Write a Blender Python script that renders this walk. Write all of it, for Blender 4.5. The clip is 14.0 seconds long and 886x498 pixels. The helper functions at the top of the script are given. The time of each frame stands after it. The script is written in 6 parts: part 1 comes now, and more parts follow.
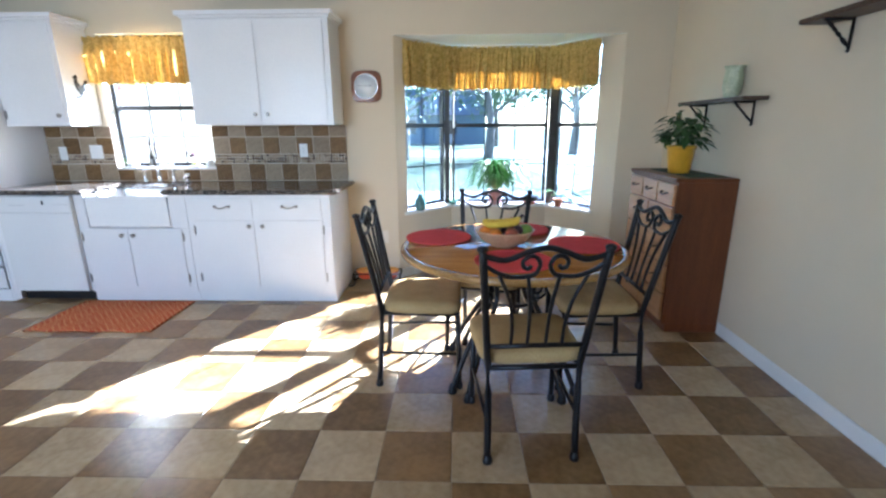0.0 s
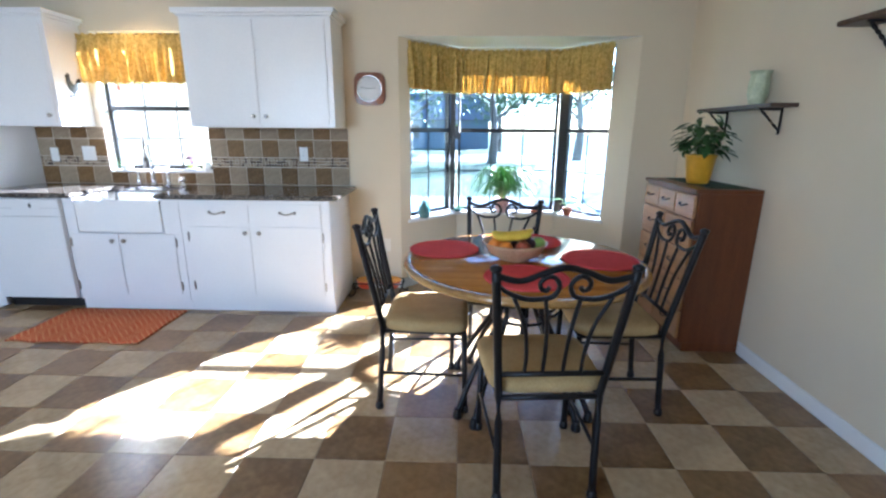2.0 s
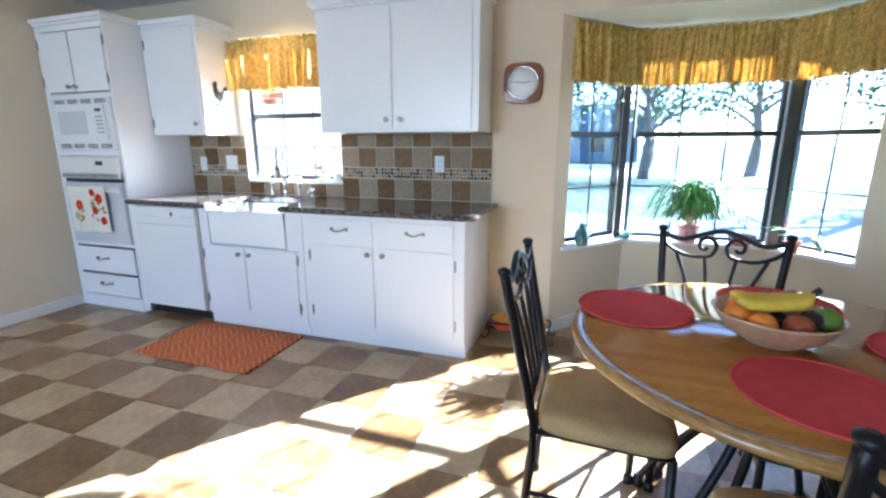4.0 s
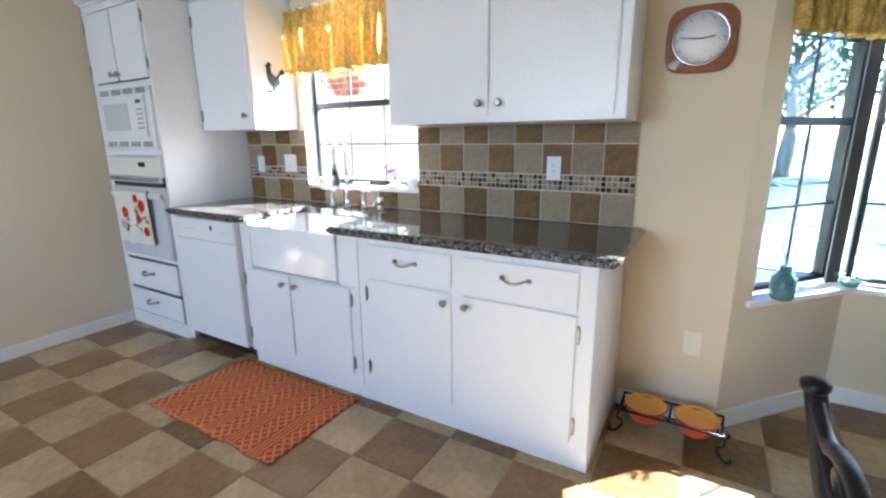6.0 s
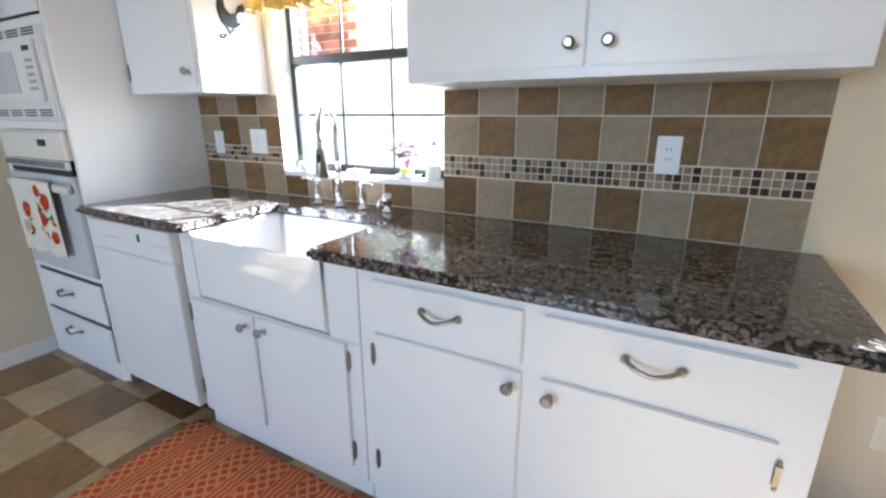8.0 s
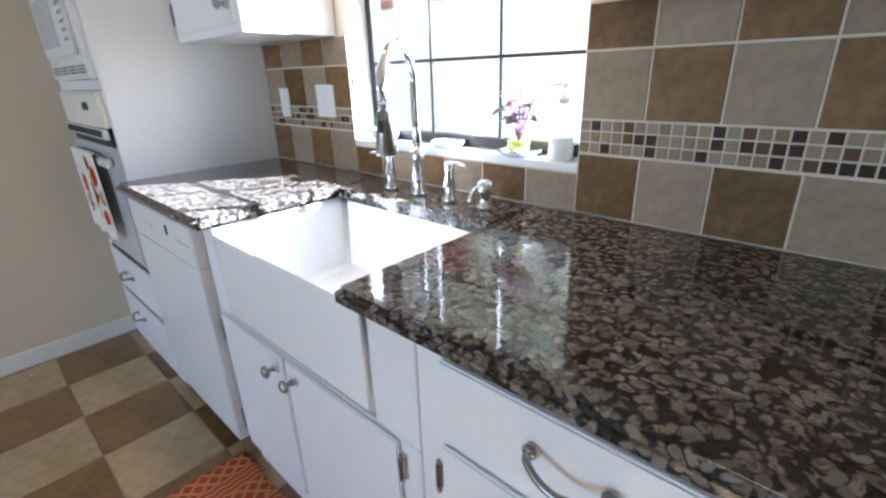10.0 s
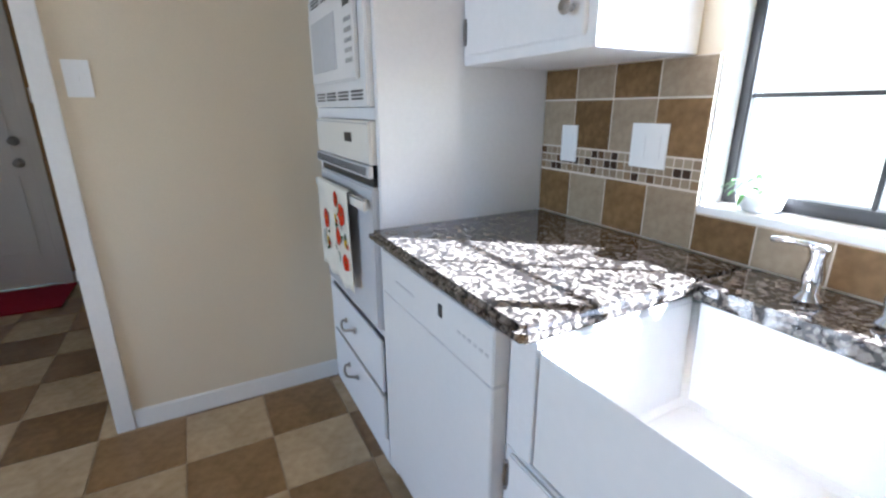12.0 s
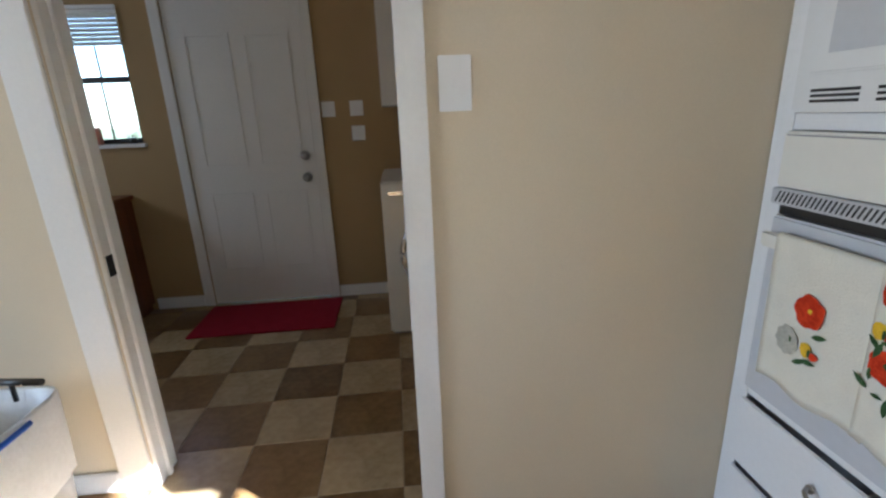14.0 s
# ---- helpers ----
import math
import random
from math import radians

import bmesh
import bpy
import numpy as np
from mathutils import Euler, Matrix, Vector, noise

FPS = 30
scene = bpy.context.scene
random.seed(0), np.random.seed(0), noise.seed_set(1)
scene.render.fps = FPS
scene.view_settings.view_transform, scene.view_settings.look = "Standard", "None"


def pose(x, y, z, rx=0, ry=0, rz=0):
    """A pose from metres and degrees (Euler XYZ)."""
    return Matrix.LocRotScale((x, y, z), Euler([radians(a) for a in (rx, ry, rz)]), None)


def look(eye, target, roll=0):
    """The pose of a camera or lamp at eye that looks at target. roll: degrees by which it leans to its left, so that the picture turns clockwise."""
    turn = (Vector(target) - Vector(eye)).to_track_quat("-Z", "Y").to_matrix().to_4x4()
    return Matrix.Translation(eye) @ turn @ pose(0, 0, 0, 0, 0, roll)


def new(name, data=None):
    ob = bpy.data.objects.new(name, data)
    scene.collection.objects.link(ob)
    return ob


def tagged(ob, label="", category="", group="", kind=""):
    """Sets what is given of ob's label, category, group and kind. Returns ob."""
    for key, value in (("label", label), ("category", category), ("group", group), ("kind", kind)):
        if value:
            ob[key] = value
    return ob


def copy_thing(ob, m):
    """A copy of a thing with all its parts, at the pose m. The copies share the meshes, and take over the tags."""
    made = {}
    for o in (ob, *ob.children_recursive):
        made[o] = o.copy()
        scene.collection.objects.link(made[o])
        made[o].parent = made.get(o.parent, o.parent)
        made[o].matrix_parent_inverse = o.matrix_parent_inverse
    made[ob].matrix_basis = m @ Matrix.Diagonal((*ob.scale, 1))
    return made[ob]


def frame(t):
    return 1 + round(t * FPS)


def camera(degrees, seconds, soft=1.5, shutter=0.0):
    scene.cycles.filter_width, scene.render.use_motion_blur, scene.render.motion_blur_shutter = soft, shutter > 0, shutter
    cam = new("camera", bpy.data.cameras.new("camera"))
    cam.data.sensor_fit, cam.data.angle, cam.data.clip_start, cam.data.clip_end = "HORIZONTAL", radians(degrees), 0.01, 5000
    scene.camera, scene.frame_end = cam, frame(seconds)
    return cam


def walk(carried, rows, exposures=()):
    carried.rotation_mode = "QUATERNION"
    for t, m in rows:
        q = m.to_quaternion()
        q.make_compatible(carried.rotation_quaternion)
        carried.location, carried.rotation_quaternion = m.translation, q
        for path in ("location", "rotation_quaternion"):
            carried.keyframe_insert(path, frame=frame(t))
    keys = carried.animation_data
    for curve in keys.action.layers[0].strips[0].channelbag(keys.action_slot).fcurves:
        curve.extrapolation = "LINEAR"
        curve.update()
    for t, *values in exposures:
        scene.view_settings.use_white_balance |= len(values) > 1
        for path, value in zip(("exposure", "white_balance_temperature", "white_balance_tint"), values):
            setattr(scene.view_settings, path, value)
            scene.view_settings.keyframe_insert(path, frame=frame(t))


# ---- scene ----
cam = camera(88.6, 14.0, soft=2.4)
PATH = [
    (0, (0.011, -0.157, 1.365), (-0.04, 1.774, 0.847), -0.3),
    (0.5, (0.042, -0.074, 1.362), (-0.002, 1.856, 0.84), -0.3),
    (1, (0.029, -0.038, 1.359), (0.002, 1.893, 0.841), -0.1),
    (1.5, (0.005, -0.023, 1.362), (-0.018, 1.91, 0.852), 0.1),
    (2, (-0.017, 0.011, 1.367), (-0.075, 1.947, 0.867), 0.4),
    (2.5, (-0.058, 0.069, 1.372), (-0.183, 2.004, 0.883), 0.9),
    (3, (-0.168, 0.23, 1.358), (-0.359, 2.161, 0.877), 1.7),
    (3.5, (-0.234, 0.441, 1.354), (-0.594, 2.35, 0.881), 1.3),
    (4, (-0.232, 0.752, 1.305), (-0.857, 2.603, 0.86), -0.1),
    (6.5, (-0.812, 1.809, 1.318), (-1.801, 3.48, 0.836), -0.6),
    (7, (-0.979, 1.974, 1.316), (-1.895, 3.673, 0.796), 0.0),
    (9.5, (-1.495, 2.702, 1.266), (-2.579, 4.225, 0.557), 0.7),
    (10, (-1.591, 2.831, 1.256), (-2.868, 4.19, 0.533), -1.8),
    (10.5, (-1.724, 2.871, 1.251), (-3.129, 4.11, 0.552), -2.1),
    (11, (-1.92, 2.793, 1.262), (-3.336, 4.043, 0.605), -0.0),
    (11.5, (-2.096, 2.755, 1.257), (-3.631, 3.896, 0.67), 0.7),
    (12, (-2.314, 2.78, 1.266), (-3.996, 3.687, 0.676), -0.1),
    (12.5, (-2.526, 2.743, 1.264), (-4.324, 3.402, 0.686), -0.1),
    (13, (-2.763, 2.609, 1.286), (-4.614, 3.106, 0.715), -0.9),
    (13.5, (-2.982, 2.433, 1.274), (-4.88, 2.773, 0.741), -0.7),
    (14, (-3.248, 2.336, 1.301), (-5.157, 2.509, 0.73), -2.3),
]
walk(cam, [(t, look(eye, target, roll)) for t, eye, target, roll in PATH],
     exposures=[(0, 4.33, 4950, 10), (4, 4.33, 4900, 10), (6.5, 4.27, 5200, 10), (7, 4.27, 5250, 10), (9.5, 4.02, 5100, 10), (10.5, 4.1, 5150, 10), (11.5, 4.12, 4780, 10), (12.5, 4.18, 5400, 10), (14, 4.03, 5450, 10)])


# ---- world, sun and lamps ----
SOUTH = -2.6
SUN_WAY = Vector((-1.16, -1.52, -1.0)).normalized()
world = bpy.data.worlds.new("world")
scene.world = world
world.use_nodes = True
wn = world.node_tree.nodes
sky = wn.new("ShaderNodeTexSky")
sky.sky_type = "NISHITA"
sky.sun_disc = False
sky.sun_elevation = radians(28.1)
sky.sun_rotation = radians(36.7)
wn["Background"].inputs["Strength"].default_value = 0.05
world.node_tree.links.new(sky.outputs[0], wn["Background"].inputs["Color"])
sun = new("sun", bpy.data.lights.new("sun", "SUN"))
sun.data.energy, sun.data.angle, sun.data.color = 5.0, radians(0.6), (1.0, 0.96, 0.90)
sun.matrix_world = look((0, 0, 0), SUN_WAY)


def area_fill(name, eye, target, w, h, power, color=(0.86, 0.93, 1.0)):
    lamp = new(name, bpy.data.lights.new(name, "AREA"))
    lamp.data.shape, lamp.data.size, lamp.data.size_y = "RECTANGLE", w, h
    lamp.data.energy, lamp.data.color = power, color
    lamp.matrix_world = look(eye, target)
    return lamp


# Fill lamp added behind the camera, in an opening that stays out of view.
area_fill("south_fill", (-2.6, SOUTH - 0.02, 1.5), (-2.4, 2.0, 1.0), 2.0, 1.3, 5.2)
# Added fill to brighten the laundry; the wall behind it has no window.
area_fill("laundry_fill", (-5.6, -0.78, 1.5), (-5.6, 2.0, 0.8), 0.8, 0.9, 0.7)
lamp = new("sink_downlight_bulb", bpy.data.lights.new("sink_downlight_bulb", "SPOT"))
lamp.data.energy, lamp.data.color, lamp.data.spot_size, lamp.data.spot_blend = 1.5, (1.0, 0.62, 0.28), radians(130), 1.0
lamp.data.shadow_soft_size = 0.05
lamp.matrix_world = look((-2.55, 3.52, 2.40), (-2.55, 3.6, 0))


# ---- materials ----
def mat(name, color, rough=0.5, metal=0.0, var=0.12, scale=6.0, fine=60.0, bump=0.05, spec=0.5, color2=None, coat=0.0, rand=0.0, aniso=None):
    """Principled surface with colour variation at two scales and a fine relief."""
    m = bpy.data.materials.new(name)
    m.use_nodes = True
    nt, n = m.node_tree, m.node_tree.nodes
    b = n["Principled BSDF"]
    b.inputs["Roughness"].default_value, b.inputs["Metallic"].default_value = rough, metal
    b.inputs["Specular IOR Level"].default_value = spec
    b.inputs["Coat Weight"].default_value = coat
    co = n.new("ShaderNodeTexCoord")
    mp = n.new("ShaderNodeMapping")
    if aniso:
        mp.inputs["Scale"].default_value = aniso
    nt.links.new(co.outputs["Object"], mp.inputs["Vector"])
    n1, n2 = n.new("ShaderNodeTexNoise"), n.new("ShaderNodeTexNoise")
    for q, sc in ((n1, scale), (n2, fine)):
        q.inputs["Scale"].default_value = sc
        q.inputs["Detail"].default_value = 4
        nt.links.new(mp.outputs[0], q.inputs["Vector"])
    add = n.new("ShaderNodeMath")
    add.operation = "ADD"
    nt.links.new(n1.outputs["Fac"], add.inputs[0])
    nt.links.new(n2.outputs["Fac"], add.inputs[1])
    half = n.new("ShaderNodeMath")
    half.operation = "MULTIPLY"
    half.inputs[1].default_value = 0.5
    nt.links.new(add.outputs[0], half.inputs[0])
    fac = half.outputs[0]
    if rand:
        oi = n.new("ShaderNodeObjectInfo")
        mr = n.new("ShaderNodeMapRange")
        mr.inputs["To Min"].default_value, mr.inputs["To Max"].default_value = -rand, rand
        nt.links.new(oi.outputs["Random"], mr.inputs["Value"])
        sm = n.new("ShaderNodeMath")
        sm.operation = "ADD"
        nt.links.new(fac, sm.inputs[0])
        nt.links.new(mr.outputs[0], sm.inputs[1])
        fac = sm.outputs[0]
    ramp = n.new("ShaderNodeValToRGB")
    lo = [max(0, c * (1 - var)) for c in color]
    hi = [min(1, c * (1 + var)) for c in (color2 or color)]
    ramp.color_ramp.elements[0].position, ramp.color_ramp.elements[1].position = 0.32, 0.68
    ramp.color_ramp.elements[0].color, ramp.color_ramp.elements[1].color = (*lo, 1), (*hi, 1)
    nt.links.new(fac, ramp.inputs[0])
    nt.links.new(ramp.outputs[0], b.inputs["Base Color"])
    if bump:
        bp = n.new("ShaderNodeBump")
        bp.inputs["Strength"].default_value = bump
        bp.inputs["Distance"].default_value = 0.01
        nt.links.new(half.outputs[0], bp.inputs["Height"])
        nt.links.new(bp.outputs[0], b.inputs["Normal"])
    return m


def glass_mat(name, gloss=0.07, tint=(1, 1, 1)):
    m = bpy.data.materials.new(name)
    m.use_nodes = True
    nt, n = m.node_tree, m.node_tree.nodes
    tr, gl, mix = n.new("ShaderNodeBsdfTransparent"), n.new("ShaderNodeBsdfGlossy"), n.new("ShaderNodeMixShader")
    tr.inputs[0].default_value = (*tint, 1)
    gl.inputs["Roughness"].default_value = 0.02
    mix.inputs[0].default_value = gloss
    nt.links.new(tr.outputs[0], mix.inputs[1])
    nt.links.new(gl.outputs[0], mix.inputs[2])
    nt.links.new(mix.outputs[0], n["Material Output"].inputs[0])
    return m


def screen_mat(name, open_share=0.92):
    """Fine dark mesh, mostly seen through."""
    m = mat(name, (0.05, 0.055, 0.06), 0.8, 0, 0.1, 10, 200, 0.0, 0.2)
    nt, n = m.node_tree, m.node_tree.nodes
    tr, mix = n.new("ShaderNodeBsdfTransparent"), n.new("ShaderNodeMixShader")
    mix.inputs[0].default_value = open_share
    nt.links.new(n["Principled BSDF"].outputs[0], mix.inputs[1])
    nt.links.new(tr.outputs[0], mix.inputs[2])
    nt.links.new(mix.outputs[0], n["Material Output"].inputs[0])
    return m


def wood_mat(name, dark, light, rough=0.35, scale=3.0, coat=0.2, stretch=(1, 1, 8)):
    m = mat(name, dark, rough, 0, 0.15, scale, 40, 0.03, 0.5, light, coat, 0, stretch)
    return m


def cloth_mat(name, c1, c2, through_amount=0.35, scale=14.0):
    m = mat(name, c1, 0.9, 0, 0.15, scale, 90, 0.25, 0.1, c2)
    nt, n = m.node_tree, m.node_tree.nodes
    tl, mix = n.new("ShaderNodeBsdfTranslucent"), n.new("ShaderNodeMixShader")
    ramp = next(q for q in n if q.type == "VALTORGB")
    nt.links.new(ramp.outputs[0], tl.inputs[0])
    mix.inputs[0].default_value = through_amount
    nt.links.new(n["Principled BSDF"].outputs[0], mix.inputs[1])
    nt.links.new(tl.outputs[0], mix.inputs[2])
    nt.links.new(mix.outputs[0], n["Material Output"].inputs[0])
    return m


def rug_mat(name, dark, pale):
    """Woven bands that alternate between a diamond lattice and fine zigzag lines."""
    m = mat(name, dark, 0.95, 0, 0.15, 12, 260, 0.5, 0.1)
    nt, n = m.node_tree, m.node_tree.nodes
    co, sep = n.new("ShaderNodeTexCoord"), n.new("ShaderNodeSeparateXYZ")
    nt.links.new(co.outputs["Object"], sep.inputs[0])

    def op(kind, a, b):
        q = n.new("ShaderNodeMath")
        q.operation = kind
        for k, v in enumerate((a, b)):
            if isinstance(v, (int, float)):
                q.inputs[k].default_value = v
            else:
                nt.links.new(v, q.inputs[k])
        return q.outputs[0]
    u, v = op("MULTIPLY", sep.outputs[0], 20.0), op("MULTIPLY", sep.outputs[1], 20.0)
    d1, d2 = op("PINGPONG", op("ADD", u, v), 0.5), op("PINGPONG", op("SUBTRACT", u, v), 0.5)
    lattice = op("LESS_THAN", op("MINIMUM", d1, d2), 0.15)
    zig = op("ADD", op("MULTIPLY", op("PINGPONG", v, 0.5), 0.55), op("MULTIPLY", u, 2.4))
    lines = op("LESS_THAN", op("PINGPONG", zig, 0.5), 0.24)
    band = op("GREATER_THAN", op("PINGPONG", sep.outputs[0], 0.085), 0.038)
    pick = op("ADD", op("MULTIPLY", band, lattice), op("MULTIPLY", op("SUBTRACT", 1.0, band), lines))
    mix = n.new("ShaderNodeMixRGB")
    ramp = next(q for q in n if q.type == "VALTORGB")
    mix.inputs[2].default_value = (*pale, 1)
    nt.links.new(pick, mix.inputs[0])
    nt.links.new(ramp.outputs[0], mix.inputs[1])
    nt.links.new(mix.outputs[0], n["Principled BSDF"].inputs["Base Color"])
    return m


def granite_mat(name):
    m = mat(name, (0.1, 0.09, 0.08), 0.07, 0, 0.1, 30, 200, 0.0, 0.5, None, 0.2)
    nt, n = m.node_tree, m.node_tree.nodes
    b = n["Principled BSDF"]
    co = n.new("ShaderNodeTexCoord")
    vo, vo2, no = n.new("ShaderNodeTexVoronoi"), n.new("ShaderNodeTexVoronoi"), n.new("ShaderNodeTexNoise")
    warp = n.new("ShaderNodeMixRGB")
    warp.inputs[0].default_value = 0.05
    no.inputs["Scale"].default_value = 22
    no.inputs["Detail"].default_value = 6
    vo.inputs["Scale"].default_value = 74
    vo2.inputs["Scale"].default_value = 190
    nt.links.new(co.outputs["Object"], no.inputs["Vector"])
    nt.links.new(co.outputs["Object"], warp.inputs[1])
    nt.links.new(no.outputs["Color"], warp.inputs[2])
    nt.links.new(warp.outputs[0], vo.inputs["Vector"])
    nt.links.new(warp.outputs[0], vo2.inputs["Vector"])
    sep = n.new("ShaderNodeSeparateColor")
    nt.links.new(vo.outputs["Color"], sep.inputs[0])
    r1 = n.new("ShaderNodeValToRGB")
    for pos, c in ((0.0, (0.022, 0.018, 0.017)), (1.0, (0.245, 0.215, 0.185)), (0.12, (0.028, 0.023, 0.020)), (0.18, (0.125, 0.105, 0.086)), (0.6, (0.178, 0.152, 0.127))):
        e = r1.color_ramp.elements[0] if pos == 0 else r1.color_ramp.elements[-1] if pos == 1 else r1.color_ramp.elements.new(pos)
        e.color = (*c, 1)
        nt.links.new(sep.outputs[0], r1.inputs[0])
    edge = n.new("ShaderNodeMapRange")
    edge.interpolation_type = "SMOOTHSTEP"
    edge.inputs["From Min"].default_value, edge.inputs["From Max"].default_value = 0.47, 0.63
    edge.inputs["To Min"].default_value, edge.inputs["To Max"].default_value = 0.0, 0.94
    nt.links.new(vo.outputs["Distance"], edge.inputs["Value"])
    mixd = n.new("ShaderNodeMixRGB")
    mixd.inputs[2].default_value = (0.013, 0.012, 0.012, 1)
    nt.links.new(edge.outputs[0], mixd.inputs[0])
    nt.links.new(r1.outputs[0], mixd.inputs[1])
    sep2 = n.new("ShaderNodeSeparateColor")
    nt.links.new(vo2.outputs["Color"], sep2.inputs[0])
    spk = n.new("ShaderNodeMapRange")
    spk.inputs["From Min"].default_value, spk.inputs["From Max"].default_value = 0.75, 0.8
    spk.inputs["To Max"].default_value = 0.6
    nt.links.new(sep2.outputs[0], spk.inputs["Value"])
    mix2 = n.new("ShaderNodeMixRGB")
    mix2.inputs[2].default_value = (0.05, 0.04, 0.035, 1)
    nt.links.new(spk.outputs[0], mix2.inputs[0])
    nt.links.new(mixd.outputs[0], mix2.inputs[1])
    nt.links.new(mix2.outputs[0], b.inputs["Base Color"])
    return m


def pick_mat(name, colors, rough=0.4, bump=0.1):
    """One of several colours for each object, by its random number."""
    m = mat(name, (0.5, 0.5, 0.5), rough, 0, 0.1, 20, 120, bump, 0.2)
    nt, n = m.node_tree, m.node_tree.nodes
    oi, ramp = n.new("ShaderNodeObjectInfo"), n.new("ShaderNodeValToRGB")
    ramp.color_ramp.interpolation = "CONSTANT"
    for k, c in enumerate(colors):
        e = ramp.color_ramp.elements[0] if k == 0 else ramp.color_ramp.elements.new(k / len(colors))
        e.position = k / len(colors)
        e.color = (*c, 1)
    nt.links.new(oi.outputs["Random"], ramp.inputs[0])
    old = next(q for q in n if q.type == "VALTORGB" and q != ramp)
    mul = n.new("ShaderNodeMixRGB")
    mul.blend_type = "MULTIPLY"
    mul.inputs[0].default_value = 0.6
    bright = n.new("ShaderNodeMixRGB")
    bright.blend_type = "ADD"
    bright.inputs[0].default_value = 1
    bright.inputs[2].default_value = (0.5, 0.5, 0.5, 1)
    nt.links.new(old.outputs[0], bright.inputs[1])
    nt.links.new(ramp.outputs[0], mul.inputs[1])
    nt.links.new(bright.outputs[0], mul.inputs[2])
    nt.links.new(mul.outputs[0], n["Principled BSDF"].inputs["Base Color"])
    return m


WALL = mat("wall_paint", (0.68, 0.588, 0.44), 0.75, 0, 0.04, 2, 220, 0.12, 0.3)
TANWALL = mat("laundry_paint", (0.42, 0.29, 0.14), 0.7, 0, 0.05, 2, 220, 0.12, 0.3)
CEIL = mat("ceiling_paint", (0.80, 0.79, 0.76), 0.9, 0, 0.04, 3, 300, 0.3, 0.2)
TRIM = mat("trim_paint", (0.80, 0.79, 0.77), 0.4, 0, 0.03, 4, 80, 0.02)
CAB = mat("cabinet_paint", (0.80, 0.80, 0.81), 0.32, 0, 0.03, 3, 70, 0.03)
APPL = mat("appliance_enamel", (0.78, 0.78, 0.78), 0.2, 0, 0.02, 3, 50, 0.0)
ALMOND = mat("almond_enamel", (0.76, 0.74, 0.68), 0.25, 0, 0.02, 3, 50, 0.0)
PORCELAIN = mat("porcelain", (0.86, 0.86, 0.86), 0.08, 0, 0.02, 3, 40, 0.0, coat=0.5)
BLACKFRAME = mat("bronze_window_frame", (0.025, 0.023, 0.022), 0.45, 0.2, 0.2, 10, 90, 0.05)
IRON = mat("wrought_iron", (0.016, 0.015, 0.016), 0.42, 0.5, 0.3, 20, 140, 0.15)
NICKEL = mat("brushed_nickel", (0.36, 0.345, 0.33), 0.28, 1.0, 0.08, 20, 160, 0.04)
CHROME = mat("chrome", (0.80, 0.80, 0.82), 0.07, 1.0, 0.02, 5, 50, 0.0)
GRANITE = granite_mat("granite")
GLASS = glass_mat("window_glass", 0.06, (0.94, 0.975, 1.0))
# Tint added to darken the overbright view outside the bay.
BAYGLASS = glass_mat("view_dimming_glass", 0.06, (0.70, 0.79, 0.87))
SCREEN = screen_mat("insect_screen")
CLEAR = glass_mat("clear_glass", 0.14, (0.92, 0.97, 0.95))
SPLGROUT = mat("cream_grout", (0.66, 0.58, 0.47), 0.9, 0, 0.12, 12, 160, 0.3)
GROUT = mat("grout", (0.31, 0.24, 0.155), 0.9, 0, 0.15, 12, 160, 0.3)
TILE_L = mat("pale_floor_tile", (0.372, 0.264, 0.140), 0.27, 0, 0.14, 5, 28, 0.06, 0.5, (0.43, 0.325, 0.192), 0, 0.10)
TILE_D = mat("brown_floor_tile", (0.168, 0.089, 0.029), 0.30, 0, 0.18, 6, 30, 0.06, 0.5, (0.235, 0.142, 0.062), 0, 0.12)
SPL_L = mat("pale_wall_tile", (0.265, 0.20, 0.130), 0.6, 0, 0.1, 10, 50, 0.08, 0.25, (0.33, 0.26, 0.175), 0, 0.12)
SPL_D = mat("brown_wall_tile", (0.135, 0.076, 0.026), 0.6, 0, 0.15, 10, 40, 0.08, 0.25, (0.20, 0.12, 0.05), 0, 0.14)
MOSAIC = pick_mat("mosaic_stone", [(0.045, 0.024, 0.014), (0.25, 0.185, 0.12), (0.30, 0.235, 0.16), (0.04, 0.022, 0.014), (0.25, 0.17, 0.095), (0.11, 0.06, 0.028), (0.27, 0.20, 0.13), (0.32, 0.255, 0.175)], 0.6)
GOLD_CLOTH = cloth_mat("mustard_cloth", (0.46, 0.305, 0.065), (0.78, 0.58, 0.20), 0.30, 30.0)
SEAT_CLOTH = mat("tan_suede", (0.42, 0.285, 0.12), 0.95, 0, 0.10, 9, 150, 0.25, 0.1, (0.50, 0.36, 0.165))
RED_CLOTH = mat("coral_cloth", (0.60, 0.075, 0.075), 0.95, 0, 0.12, 20, 240, 0.5, 0.1)
TABLE_TOP = wood_mat("warm_walnut_top", (0.26, 0.085, 0.010), (0.38, 0.155, 0.022), 0.14, 3, 0.15, (1, 8, 1))
TABLE_EDGE = wood_mat("oak_edge", (0.28, 0.14, 0.035), (0.42, 0.24, 0.07), 0.25, 5, 0.3, (1, 1, 6))
CHERRY = wood_mat("cherry_veneer", (0.100, 0.026, 0.006), (0.155, 0.045, 0.010), 0.45, 3, 0.1, (8, 8, 1))
MAPLE = wood_mat("maple_drawer", (0.30, 0.145, 0.05), (0.42, 0.215, 0.085), 0.35, 4, 0.2, (8, 1, 8))
DARKWOOD = wood_mat("dark_shelf_wood", (0.05, 0.028, 0.018), (0.09, 0.05, 0.03), 0.5, 5, 0.1, (1, 8, 1))
RUGMAT = rug_mat("rug_weave", (0.42, 0.075, 0.03), (0.56, 0.25, 0.11))
